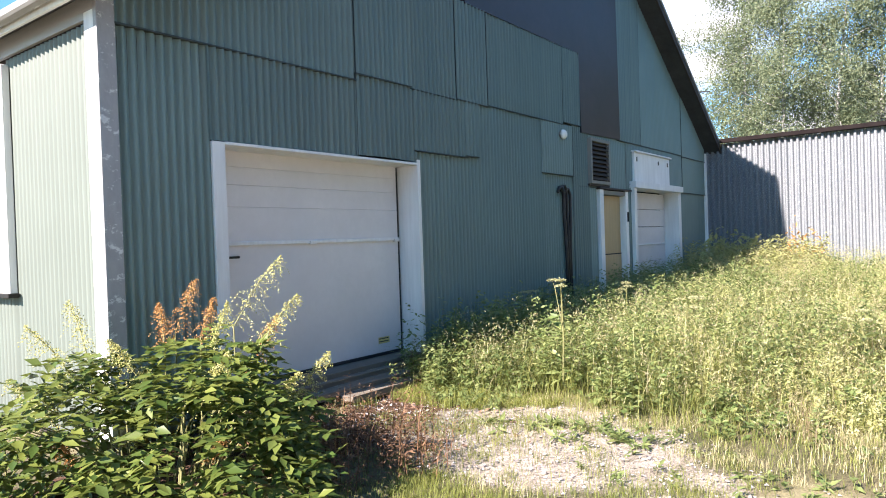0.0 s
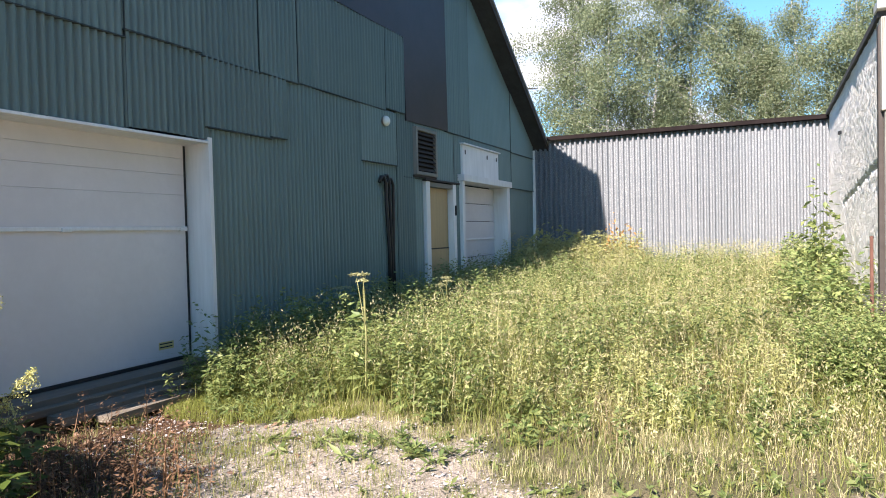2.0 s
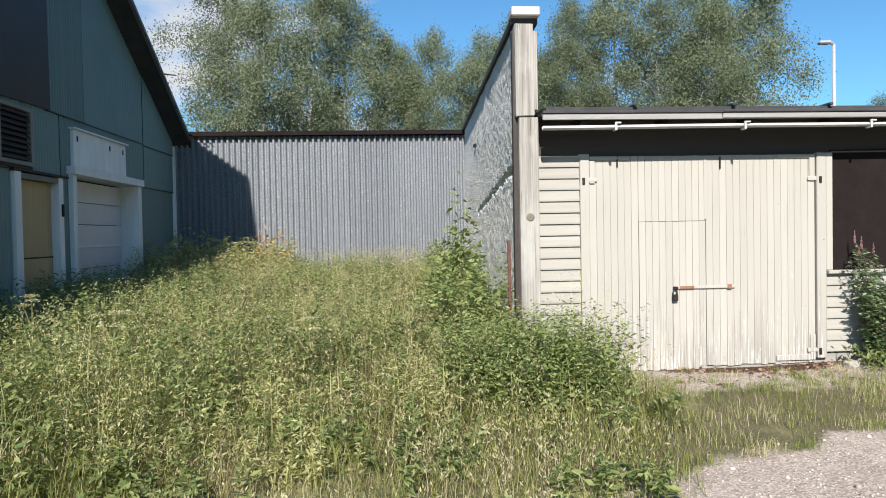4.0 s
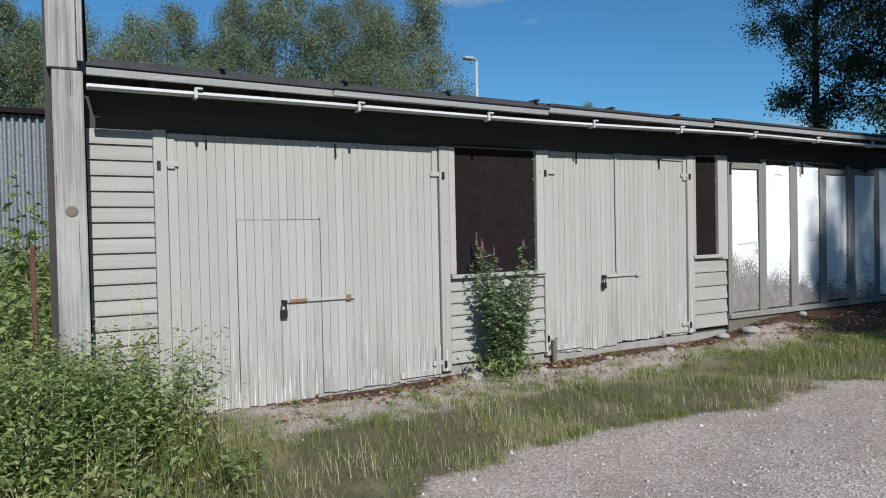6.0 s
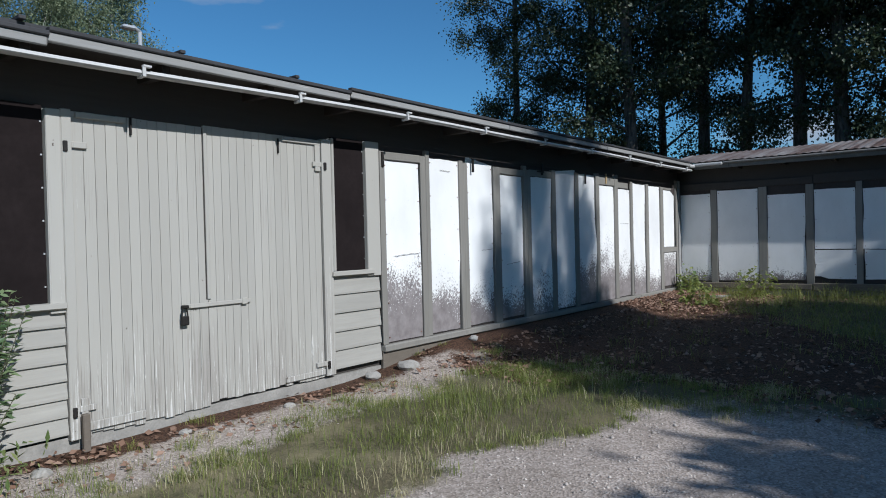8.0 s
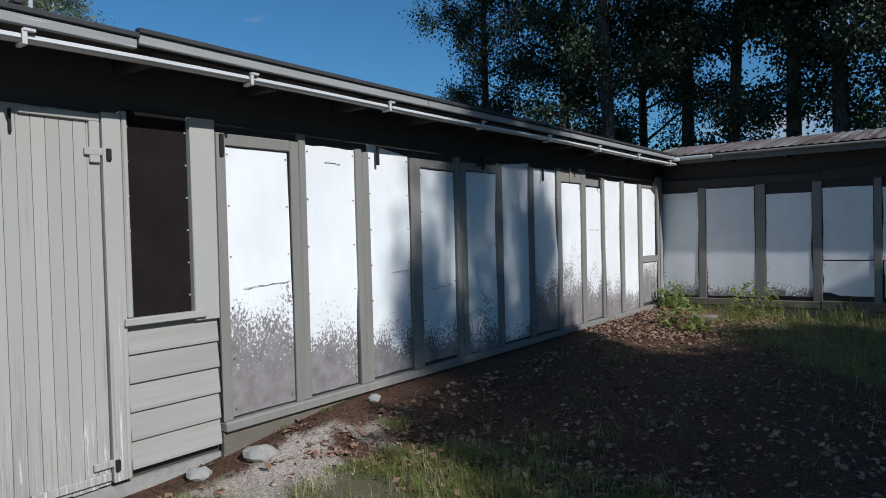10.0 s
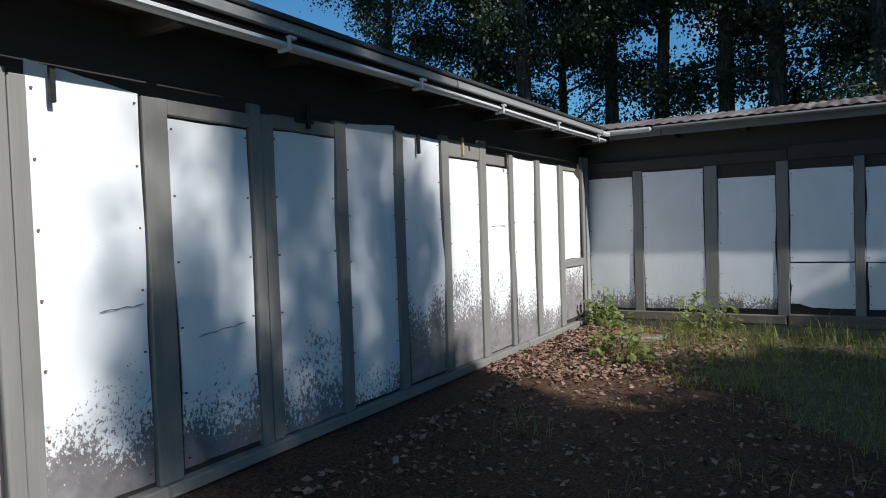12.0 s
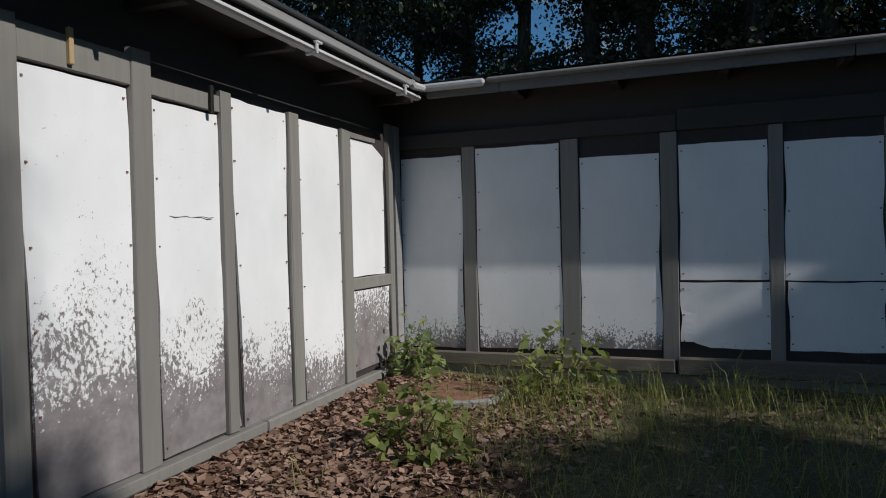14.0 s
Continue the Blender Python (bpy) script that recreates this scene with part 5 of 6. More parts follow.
def turf():
    xy = scatter(170000, -5.2, 10, 2.6, 8.9, lambda x, y: thin_turf(x, y) * (1 - 0.8 * field(x, y)) * (1 - 0.45 * smooth01(x, 1.5, 2.5)) * (0.25 + 0.75 * smooth01(fbm(x, y, 0.5, 40.0), -0.25, 0.3)))
    h = rng.uniform(0.03, 0.12, len(xy)) * (1 + 0.5 * smooth01(xy[:, 1], 6.8, 7.3))
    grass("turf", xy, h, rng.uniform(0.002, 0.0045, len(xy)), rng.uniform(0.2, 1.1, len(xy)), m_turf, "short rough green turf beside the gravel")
    xy = scatter(20000, 2.6, 10.4, 6.6, 8.2, lambda x, y: smooth01(0.55 - np.abs(y - 7.3) + 0.5 * fbm(x, y, 0.6, 71.0), 0.1, 0.6) * (0.45 + 0.55 * smooth01(x, 5.5, 7.5)))
    h = rng.uniform(0.035, 0.12, len(xy)) * (0.7 + 0.6 * smooth01(xy[:, 0], 6.5, 8.0))
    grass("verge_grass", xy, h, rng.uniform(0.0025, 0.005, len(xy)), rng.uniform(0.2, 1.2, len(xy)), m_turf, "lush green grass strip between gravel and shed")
    xy = scatter(72000, -6.5, 12, 3.4, 8.7, lambda x, y: thin_turf(x, y) * smooth01(fbm(x, y, 0.8, 44.0), -0.2, 0.3) * (1 - smooth01(x, 8, 9.5)) * (1 - 0.15 * smooth01(x, 1.5, 3.0)))
    h = rng.uniform(0.04, 0.17, len(xy))
    grass("dry_turf", xy, h, rng.uniform(0.002, 0.004, len(xy)), rng.uniform(0.2, 1.2, len(xy)), m_straw, "dry yellow blades in the thin turf")
    xy = scatter(34000, 9.5, 17.45, 2.0, 8.9, lambda x, y: clear(x, y) * np.maximum(smooth01(x - 15.2 + (7.9 - y) * 1.2 + 0.9 * fbm(x, y, 0.7, 50.0), 0, 0.9), 0.35 * smooth01(fbm(x, y, 0.6, 52.0), 0.25, 0.4)) * (1 - 0.8 * smooth01(y, 8.0, 8.5)))
    h = rng.uniform(0.06, 0.40, len(xy)) * (0.5 + 0.5 * smooth01(xy[:, 0], 15, 17) + 0.5 * smooth01(fbm(xy[:, 0], xy[:, 1], 0.5, 77.0), 0, 0.4))
    grass("shaded_grass", xy, h * rng.uniform(0.45, 0.9, len(xy)), rng.uniform(0.0035, 0.007, len(xy)), rng.uniform(0.4, 1.8, len(xy)), m_grass, "lush green grass growing before the wing")


def weeds(name, xy, height, per, size, material, label, spread=0.5, cat="weeds"):
    """Leafy upright weeds: a stem each and leaves up it, all in one."""
    n = len(xy)
    foot = np.column_stack([xy, ground_z(xy[:, 0], xy[:, 1])])
    lean = rng.normal(0, 0.2, (n, 2))
    t = rng.uniform(0.12, 1.0, (n, per))
    ang = rng.uniform(0, 6.283, (n, per))
    twig = np.stack([np.cos(ang), np.sin(ang), 0.4 + 0 * ang], 2) * (rng.uniform(0, 0.20, (n, per)) * height[:, None] * (1.1 - t))[:, :, None]
    at = foot[:, None, :] + np.stack([lean[:, :1] * t * height[:, None], lean[:, 1:] * t * height[:, None], t * height[:, None]], 2) + twig
    way = np.stack([np.cos(ang), np.sin(ang), rng.uniform(-0.6, 0.8, (n, per))], 2)
    ln = size * rng.uniform(0.6, 1.3, (n, per)) * (1.25 - 0.7 * t)
    at, way, ln = at.reshape(-1, 3), way.reshape(-1, 3), ln.ravel()
    v, a, b = leaf_arrays(at, way, np.array([0, 0, 1.0]) + rng.normal(0, 0.35, at.shape), ln, ln * spread)
    sv, sq, st = blade_arrays(foot, height, np.full(n, 0.008), np.hypot(lean[:, 0], lean[:, 1]) * 1.2, np.arctan2(lean[:, 1], lean[:, 0]))
    k = len(v)
    ob = fast_mesh(name, np.concatenate([v, sv]), [np.concatenate([a, b, st + k]), sq + k], material)
    return tagged(ob, label, cat, "", "stuff")


def weed_beds():
    xy = scatter(9500, -5.35, 2.4, 4.6, 18.6, lambda x, y: field(x, y) * clear(x, y) * np.maximum(0.15, smooth01(fbm(x, y, 1.2, 61.0), -0.25, 0.2)) * (1 - 0.8 * smooth01(x, -1.8, -0.2) * (1 - smooth01(y, 7.4, 9.2))))
    weeds("field_weeds", xy, rng.uniform(0.3, 0.85, len(xy)) * (0.25 + 0.75 * grown(xy[:, 0], xy[:, 1])), 36, 0.085, m_weed, "broad-leaved green weeds among the grass", 0.42)
    xy = scatter(7000, -5.0, 1.2, 6.0, 18.6, lambda x, y: field(x, y) * clear(x, y) * smooth01(fbm(x, y, 1.4, 64.0), -0.05, 0.3))
    weeds("yellow_weeds", xy, rng.uniform(0.4, 1.0, len(xy)) * (0.25 + 0.75 * grown(xy[:, 0], xy[:, 1])), 38, 0.06, m_pale, "yellow-green feathery weeds of the field", 0.30)
    xy = scatter(1500, -5.34, -3.0, 6.4, 14.5, lambda x, y: 1.0 - 0.85 * smooth01(x - 0.25 * (y - 7), -5.0, -3.6))
    weeds("nettles", xy, rng.uniform(0.35, 1.0, len(xy)), 34, 0.10, m_weed, "dark green nettles along the green wall", 0.5)
    xy = scatter(900, 0.1, 2.25, 7.0, 8.85, lambda x, y: smooth01(1.0 - np.hypot((x - 1.2) / 1.0, (y - 7.95) / 0.85), 0, 0.5) * clear(x, y))
    weeds("corner_weeds", xy, rng.uniform(0.3, 0.9, len(xy)), 70, 0.07, m_weed, "dense green weeds round the foot of the corner post", 0.4)
    xy = scatter(420, 0.35, 1.3, 9.0, 18.0, lambda x, y: smooth01(x - 0.2 - 0.05 * (y - 9), 0.0, 0.6) * (x < 1.15 + 0.045 * (y - 9)))
    weeds("wall_weeds", xy, rng.uniform(0.4, 1.3, len(xy)), 60, 0.12, m_weed, "tall green weeds against the plastered wall", 0.5)
    xy = scatter(420, -5.3, -2.4, 15.5, 18.4, lambda x, y: 0.8)
    weeds("far_weeds", xy, rng.uniform(0.7, 1.35, len(xy)), 60, 0.13, m_pale, "tall yellow-green weeds before the grey wall", 0.4)
    xy = scatter(150, -2.6, 0.4, 4.1, 5.6, lambda x, y: 0.5)
    weeds("plantain", xy, rng.uniform(0.03, 0.10, len(xy)), 12, 0.075, m_weed, "low broad-leaved plantain in the gravel", 0.35)
    xy = scatter(260, -4.6, -2.9, 2.6, 4.3, lambda x, y: smooth01(1 - np.hypot((x + 3.7) / 0.95, (y - 3.5) / 0.8), 0, 0.4))
    weeds("withered_weeds", xy, rng.uniform(0.15, 0.60, len(xy)), 34, 0.05, m_redweed, "withered reddish weeds beside the shrub", 0.25)
    xy = scatter(150, -4.9, -3.6, 5.3, 6.4, lambda x, y: 0.9)
    weeds("apron_weeds", xy, rng.uniform(0.06, 0.22, len(xy)), 22, 0.06, m_weed, "low weeds on the apron before the garage", 0.3)


def tufts(name, spots, size, material, label):
    """Small clumps of grass at the spots given."""
    xy, h = [], []
    for x, y in spots:
        k = rng.integers(30, 90)
        r = size * rng.uniform(0.5, 1.3)
        xy.append(np.array([x, y]) + rng.normal(0, r, (k, 2)))
        h.append(rng.uniform(0.5, 1.3, k) * r * 1.1 + 0.02)
    xy, h = np.concatenate(xy), np.concatenate(h)
    grass(name, xy, h, rng.uniform(0.002, 0.0042, len(xy)), rng.uniform(0.3, 1.3, len(xy)), material, label)


def patches():
    """Mossy grass on the apron, and leafy rosettes in its gravel."""
    for name, cx, cy, rx, ry, n, hi in (("apron_grass", -4.5, 5.55, 0.85, 0.42, 9000, 0.15), ("apron_front_grass", -2.70, 3.35, 0.55, 0.36, 3600, 0.11), ("apron_side_grass", -3.55, 5.75, 0.40, 0.25, 2200, 0.12)):
        a, r = rng.uniform(0, 6.283, n), np.sqrt(rng.uniform(0, 1, n))
        xy = np.column_stack([cx + rx * r * np.cos(a), cy + ry * r * np.sin(a)])
        xy = xy[(rng.uniform(0, 1, n) < smooth01(fbm(xy[:, 0], xy[:, 1], 0.22, 55.0) + 0.55 * (1 - r), -0.15, 0.3)) & (xy[:, 0] > -5.3)]
        grass(name, xy, rng.uniform(0.04, hi, len(xy)), rng.uniform(0.002, 0.0045, len(xy)), rng.uniform(0.3, 1.3, len(xy)), m_moss, "fine green grass patch on the gravel apron")
    xy = scatter(48, -3.6, -1.6, 4.5, 5.5, lambda x, y: smooth01(1 - np.hypot((x + 2.6) / 1.0, (y - 4.95) / 0.45), 0, 0.4))
    weeds("dandelion_leaves", xy, rng.uniform(0.03, 0.09, len(xy)), 16, 0.13, m_weed, "low dandelion leaves in the apron gravel", 0.24)


def tuft_beds():
    apron = lambda x, y: smooth01(1.25 - np.hypot((x + 3.2 + 0.35 * (y - 4.9)) / 1.75, (y - 4.75) / 1.05), 0, 0.2)
    tufts("green_tufts", scatter(170, -5.2, -0.8, 3.5, 6.2, lambda x, y: 0.8 * apron(x, y)), 0.10, m_grass, "small green grass tufts in the gravel apron")
    tufts("dry_tufts", scatter(90, -5.2, 0.5, 3.5, 6.2, lambda x, y: 0.35 * apron(x, y) + 0.3 * (x > -1.5)), 0.07, m_straw, "small dry grass tufts in the gravel apron")
    near = lambda x, y: smooth01(thin_turf(x, y), 0.05, 0.3) * (1 - smooth01(thin_turf(x, y), 0.6, 0.95))
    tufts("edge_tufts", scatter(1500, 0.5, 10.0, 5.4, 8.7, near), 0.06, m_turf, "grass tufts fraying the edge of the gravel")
    tufts("edge_dry_tufts", scatter(420, 0.5, 10.0, 5.4, 8.7, near), 0.06, m_straw, "dry tufts fraying the edge of the gravel")
    tufts("wall_tufts", scatter(26, 2.4, 10.0, 8.5, 8.95, lambda x, y: 0.7), 0.06, m_grass, "small tufts along the shed foot")
    xy = scatter(12, 1.45, 2.0, 8.15, 8.6, lambda x, y: 1.0)
    weeds("pale_stalks", xy, rng.uniform(0.8, 1.35, len(xy)), 60, 0.05, m_plume, "pale tall seeding stalks before the weatherboards", 0.2)


tuft_beds()


def bits():
    """Loose gravel stones and dead leaves on the ground."""
    xy = scatter(30000, -5.3, 11.5, 3.2, 8.98, lambda x, y: np.clip(zones(x, y)[0], 0, 1) * 0.75 * clear(x, y))
    n = len(xy)
    r = rng.uniform(0.004, 0.012, n) * (1 + (rng.uniform(0, 1, n) > 0.97) * 1.3)
    c = np.column_stack([xy, ground_z(xy[:, 0], xy[:, 1]) + r * 0.2])
    octa = np.array([(1, 0, 0), (0, 1, 0), (-1, 0, 0), (0, -1, 0), (0, 0, 0.7), (0, 0, -0.7)], dtype=float)
    a = rng.uniform(0, 6.283, n)
    rot = np.stack([np.stack([np.cos(a), -np.sin(a), 0 * a], 1), np.stack([np.sin(a), np.cos(a), 0 * a], 1), np.stack([0 * a, 0 * a, 1 + 0 * a], 1)], 1)
    v = np.einsum("nij,kj->nki", rot, octa) * r[:, None, None] * rng.uniform(0.6, 1.3, (n, 6, 1)) + c[:, None, :]
    t = np.array([(0, 1, 4), (1, 2, 4), (2, 3, 4), (3, 0, 4), (1, 0, 5), (2, 1, 5), (3, 2, 5), (0, 3, 5)])
    f = (np.arange(n)[:, None, None] * 6 + t[None]).reshape(-1, 3)
    tagged(fast_mesh("gravel", v.reshape(-1, 3), [f], m_gravel), "loose pale grey gravel stones", "gravel", "", "stuff")
    xy = scatter(9000, -5.2, -0.6, 3.3, 6.0, lambda x, y: 0.9 * zones(x, y)[0] * clear(x, y))
    n = len(xy)
    a = rng.uniform(0, 6.283, n)
    ln = rng.uniform(0.012, 0.040, n)
    at = np.column_stack([xy, ground_z(xy[:, 0], xy[:, 1]) + rng.uniform(0.004, 0.016, n)])
    v, p, q = leaf_arrays(at, np.stack([np.cos(a), np.sin(a), rng.normal(0, 0.2, n)], 1), np.array([0, 0, 1.0]) + rng.normal(0, 0.35, (n, 3)), ln, ln * rng.uniform(0.5, 0.9, n))
    tagged(fast_mesh("stone_chips", v, [p, q], m_chip), "flat grey stone chips on the gravel apron", "gravel", "", "stuff")
    # leaves thinned past x 9.5 so the shaded yard reads darker
    xy = scatter(36000, 2.0, 17.4, 4.5, 8.98, lambda x, y: np.clip(zones(x, y)[1] + 0.8 * smooth01(x + 0.8 * (y - 8), 14.6, 15.6) * smooth01(y, 7.2, 7.8), 0, 1) * clear(x, y) * (1 - 0.8 * smooth01(x, 9.5, 10.5) * (1 - smooth01(x + 0.8 * (y - 8), 14.0, 15.2)) * (1 - smooth01(y, 8.3, 8.7))))
    extra = scatter(16000, 14.2, 17.3, 7.0, 8.9, lambda x, y: smooth01(x + 1.2 * (y - 8) + 0.4 * fbm(x, y, 0.6, 91.0), 14.6, 15.4) * (1 - 0.7 * smooth01(x - (y - 7.4) * 1.4, 15.4, 16.6)))
    apron = scatter(800, -5.0, -2.6, 3.6, 5.8, lambda x, y: 0.5 * smooth01(-3.2 - x + 0.6 * fbm(x, y, 0.5, 93.0), -0.6, 0.8))
    foot = scatter(2600, 2.6, 9.6, 8.1, 8.95, lambda x, y: (0.25 + 0.6 * smooth01(y, 8.4, 8.8)) * smooth01(fbm(x, y, 0.5, 97.0), -0.2, 0.2))
    xy = np.concatenate([xy, extra, apron, foot])
    n = len(xy)
    at = np.column_stack([xy, ground_z(xy[:, 0], xy[:, 1]) + rng.uniform(0.003, 0.03, n)])
    a = rng.uniform(0, 6.283, n)
    way = np.stack([np.cos(a), np.sin(a), rng.normal(0, 0.3, n)], 1)
    ln = rng.uniform(0.03, 0.075, n)
    v, p, q = leaf_arrays(at, way, np.array([0, 0, 1.0]) + rng.normal(0, 0.45, (n, 3)), ln, ln * rng.uniform(0.5, 0.8, n))
    tagged(fast_mesh("dead_leaves", v, [p, q], m_brownleaf), "dry brown leaves littering the ground", "dead leaves", "", "stuff")


def gravel_mat():
    n = Nodes("gravel_stones")
    col = n.mix(n.island(), (0.26, 0.225, 0.20), (0.60, 0.54, 0.49))
    return n.done(col, 0.9)


m_gravel = gravel_mat()


def chip_mat():
    n = Nodes("stone_chips")
    return n.done(n.mix(n.island(), (0.10, 0.085, 0.08), (0.52, 0.48, 0.47)), 0.85)


m_chip = chip_mat()


def shrub(name, x, y, radius, height, count, size, material, label, category, flat=0.55, stems=16):
    """A leafy shrub of arching stems: leaves crowd towards the outside of a mound."""
    s = thing(name, 0, 0, 0, label, category)
    bm = bmesh.new()
    for k in range(stems):
        a, o = rng.uniform(0, 6.283), rng.uniform(0.3, 0.95) * radius
        top = height * rng.uniform(0.6, 0.95)
        tube(bm, [(0.1 * math.cos(a), 0.1 * math.sin(a), 0), (o * 0.5 * math.cos(a), o * 0.5 * math.sin(a), top * 0.6), (o * math.cos(a), o * math.sin(a), top)], [0.008, 0.006, 0.003], 4)
    tagged(part("stalk", bm, m_stem, s), kind="stuff")
    a, c = rng.uniform(0, 6.283, count), rng.uniform(-0.1, 1, count)
    lump = 1 + 0.22 * np.sin(3 * a + 1) + 0.16 * np.sin(7 * a + 4 * c)
    rr = rng.uniform(0.45, 1.0, count) ** 0.5 * lump
    ring = np.sqrt(np.clip(1 - np.clip(c, 0, 1) ** 2, 0, 1))
    at = np.stack([radius * rr * ring * np.cos(a), radius * rr * ring * np.sin(a), 0.05 + height * np.clip(c, 0.0, 1) * rr], 1)
    way = np.stack([np.cos(a), np.sin(a), rng.normal(-0.1, 0.4, count)], 1) + rng.normal(0, 0.5, (count, 3))
    ln = size * rng.uniform(0.6, 1.3, count)
    v, p, q = leaf_arrays(at, way, np.array([0, 0, 1.0]) + rng.normal(0, 0.45, (count, 3)), ln, ln * flat)
    fast_mesh("foliage", v, [p, q], material, s)
    s.location = (x, y, float(ground_z(x, y)))
    return s


def spray_leaves(foot, way, length, pairs, size, flat):
    """Compound leaves: leaflets in pairs along a drooping stalk, with one at its end. Gives the arrays of all of them."""
    n = len(foot)
    way = unit(way)
    side = unit(np.cross(way, np.array([0, 0, 1.0])))
    ats, ways, nrms, lens = [], [], [], []
    for k in range(pairs):
        t = 0.25 + 0.75 * k / (pairs - 1)
        c = foot + way * (length * t)[:, None] - np.array([0, 0, 1.0]) * (0.35 * length * t * t)[:, None]
        turns = (0.0,) if k == pairs - 1 else (1.0, -1.0)
        for g in turns:
            w = unit(way * (0.55 if g else 1.0) + side * g * 0.9 + rng.normal(0, 0.16, (n, 3)) - np.array([0, 0, 0.25]))
            ats.append(c), ways.append(w), nrms.append(np.array([0, 0, 1.0]) + rng.normal(0, 0.28, (n, 3)))
            lens.append(size * rng.uniform(0.75, 1.25, n) * (1.15 - 0.45 * abs(t - 0.55)))
    at, w, nr, ln = np.concatenate(ats), np.concatenate(ways), np.concatenate(nrms), np.concatenate(lens)
    return leaf_arrays(at, w, nr, ln, ln * flat)


def goatsbeard(x, y, radius, height, plumes):
    """A large goatsbeard: a mound of compound leaves on many stalks, with flower plumes (x, y, z of the tip, length, brown)."""
    s = thing("goatsbeard_shrub", 0, 0, 0, "large green goatsbeard shrub with yellow and brown plumes", "shrub")
    base = np.array([x, y, float(ground_z(x, y))])
    bm = bmesh.new()
    for k in range(70):
        a, c = rng.uniform(0, 6.283), rng.uniform(0.15, 1.0)
        o = radius * math.sqrt(1 - 0.8 * c * c)
        tip = np.array([o * math.cos(a), o * math.sin(a), height * c])
        tube(bm, [(0.25 * math.cos(a), 0.25 * math.sin(a), 0), tip * np.array([0.55, 0.55, 0.65]), tip * 0.92], [0.008, 0.006, 0.003], 4)
    tagged(part("stalk", bm, m_stem, s), kind="stuff")
    count = 760
    a, c = rng.uniform(0, 6.283, count), rng.uniform(0.02, 1.0, count)
    lump = 1 + 0.10 * np.sin(3 * a + 1) + 0.08 * np.sin(5 * a + 4 * c) + rng.normal(0, 0.05, count)
    depth = 1 - 0.45 * rng.uniform(0, 1, count) ** 2.2
    ring = np.sqrt(np.clip(1 - (c * 0.93) ** 2.4, 0, 1))
    foot = np.stack([radius * lump * depth * ring * np.cos(a), radius * lump * depth * ring * np.sin(a), 0.06 + height * c * (0.75 + 0.25 * depth) * lump], 1) * np.array([0.82, 0.82, 0.86])
    way = np.stack([np.cos(a), np.sin(a), 0.5 * c - 0.05], 1) + rng.normal(0, 0.35, (count, 3))
    v, p, q = spray_leaves(foot, way, rng.uniform(0.18, 0.38, count), 5, 0.098, 0.50)
    fast_mesh("foliage", v, [p, q], m_shrub, s)
    for px, py, pz, length, brown in plumes:
        tip = np.array([px, py, pz]) - base
        lean = unit(np.array([tip[0], tip[1], 0.0]) + rng.normal(0, 0.25, 3) * np.array([1, 1, 0])) * length * 0.75
        root = tip - np.array([0, 0, length]) - lean
        t = np.linspace(0, 1, 16)[:, None]
        spine = root + (tip - root) * t + np.array([0, 0, 0.10 * length]) * np.sin(math.pi * t)
        sprigs, k = 4, 13
        side = unit(rng.normal(0, 1, (16, sprigs, 3)) * np.array([1, 1, 0.3]) + unit(tip - root) * 0.7)
        reach = (0.42 * length * (1.05 - 0.72 * t))[:, :, None] * rng.uniform(0.6, 1.15, (16, sprigs, 1))
        u = np.linspace(0.05, 1, k)[None, None, :, None]
        at = spine[:, None, None, :] + (side * reach)[:, :, None, :] * u - np.array([0, 0, 0.26 * length]) * u * u
        at = at.reshape(-1, 3) + rng.normal(0, 0.003, (16 * sprigs * k, 3))
        w = rng.normal(0, 1, at.shape)
        v, p, q = leaf_arrays(at, w, rng.normal(0, 1, at.shape), rng.uniform(0.010, 0.019, len(at)), np.full(len(at), 0.0085))
        fast_mesh("plume", v, [p, q], m_plume_brown if brown else m_plume, s, "withered orange-brown plume" if brown else "pale yellow-green plume")
        bm = bmesh.new()
        tube(bm, [root - np.array([0, 0, 0.25]), root, spine[8], tip], [0.006, 0.005, 0.004, 0.002], 4)
        part("plume_stalk", bm, m_stem, s)
    s.location = tuple(base)
    return s


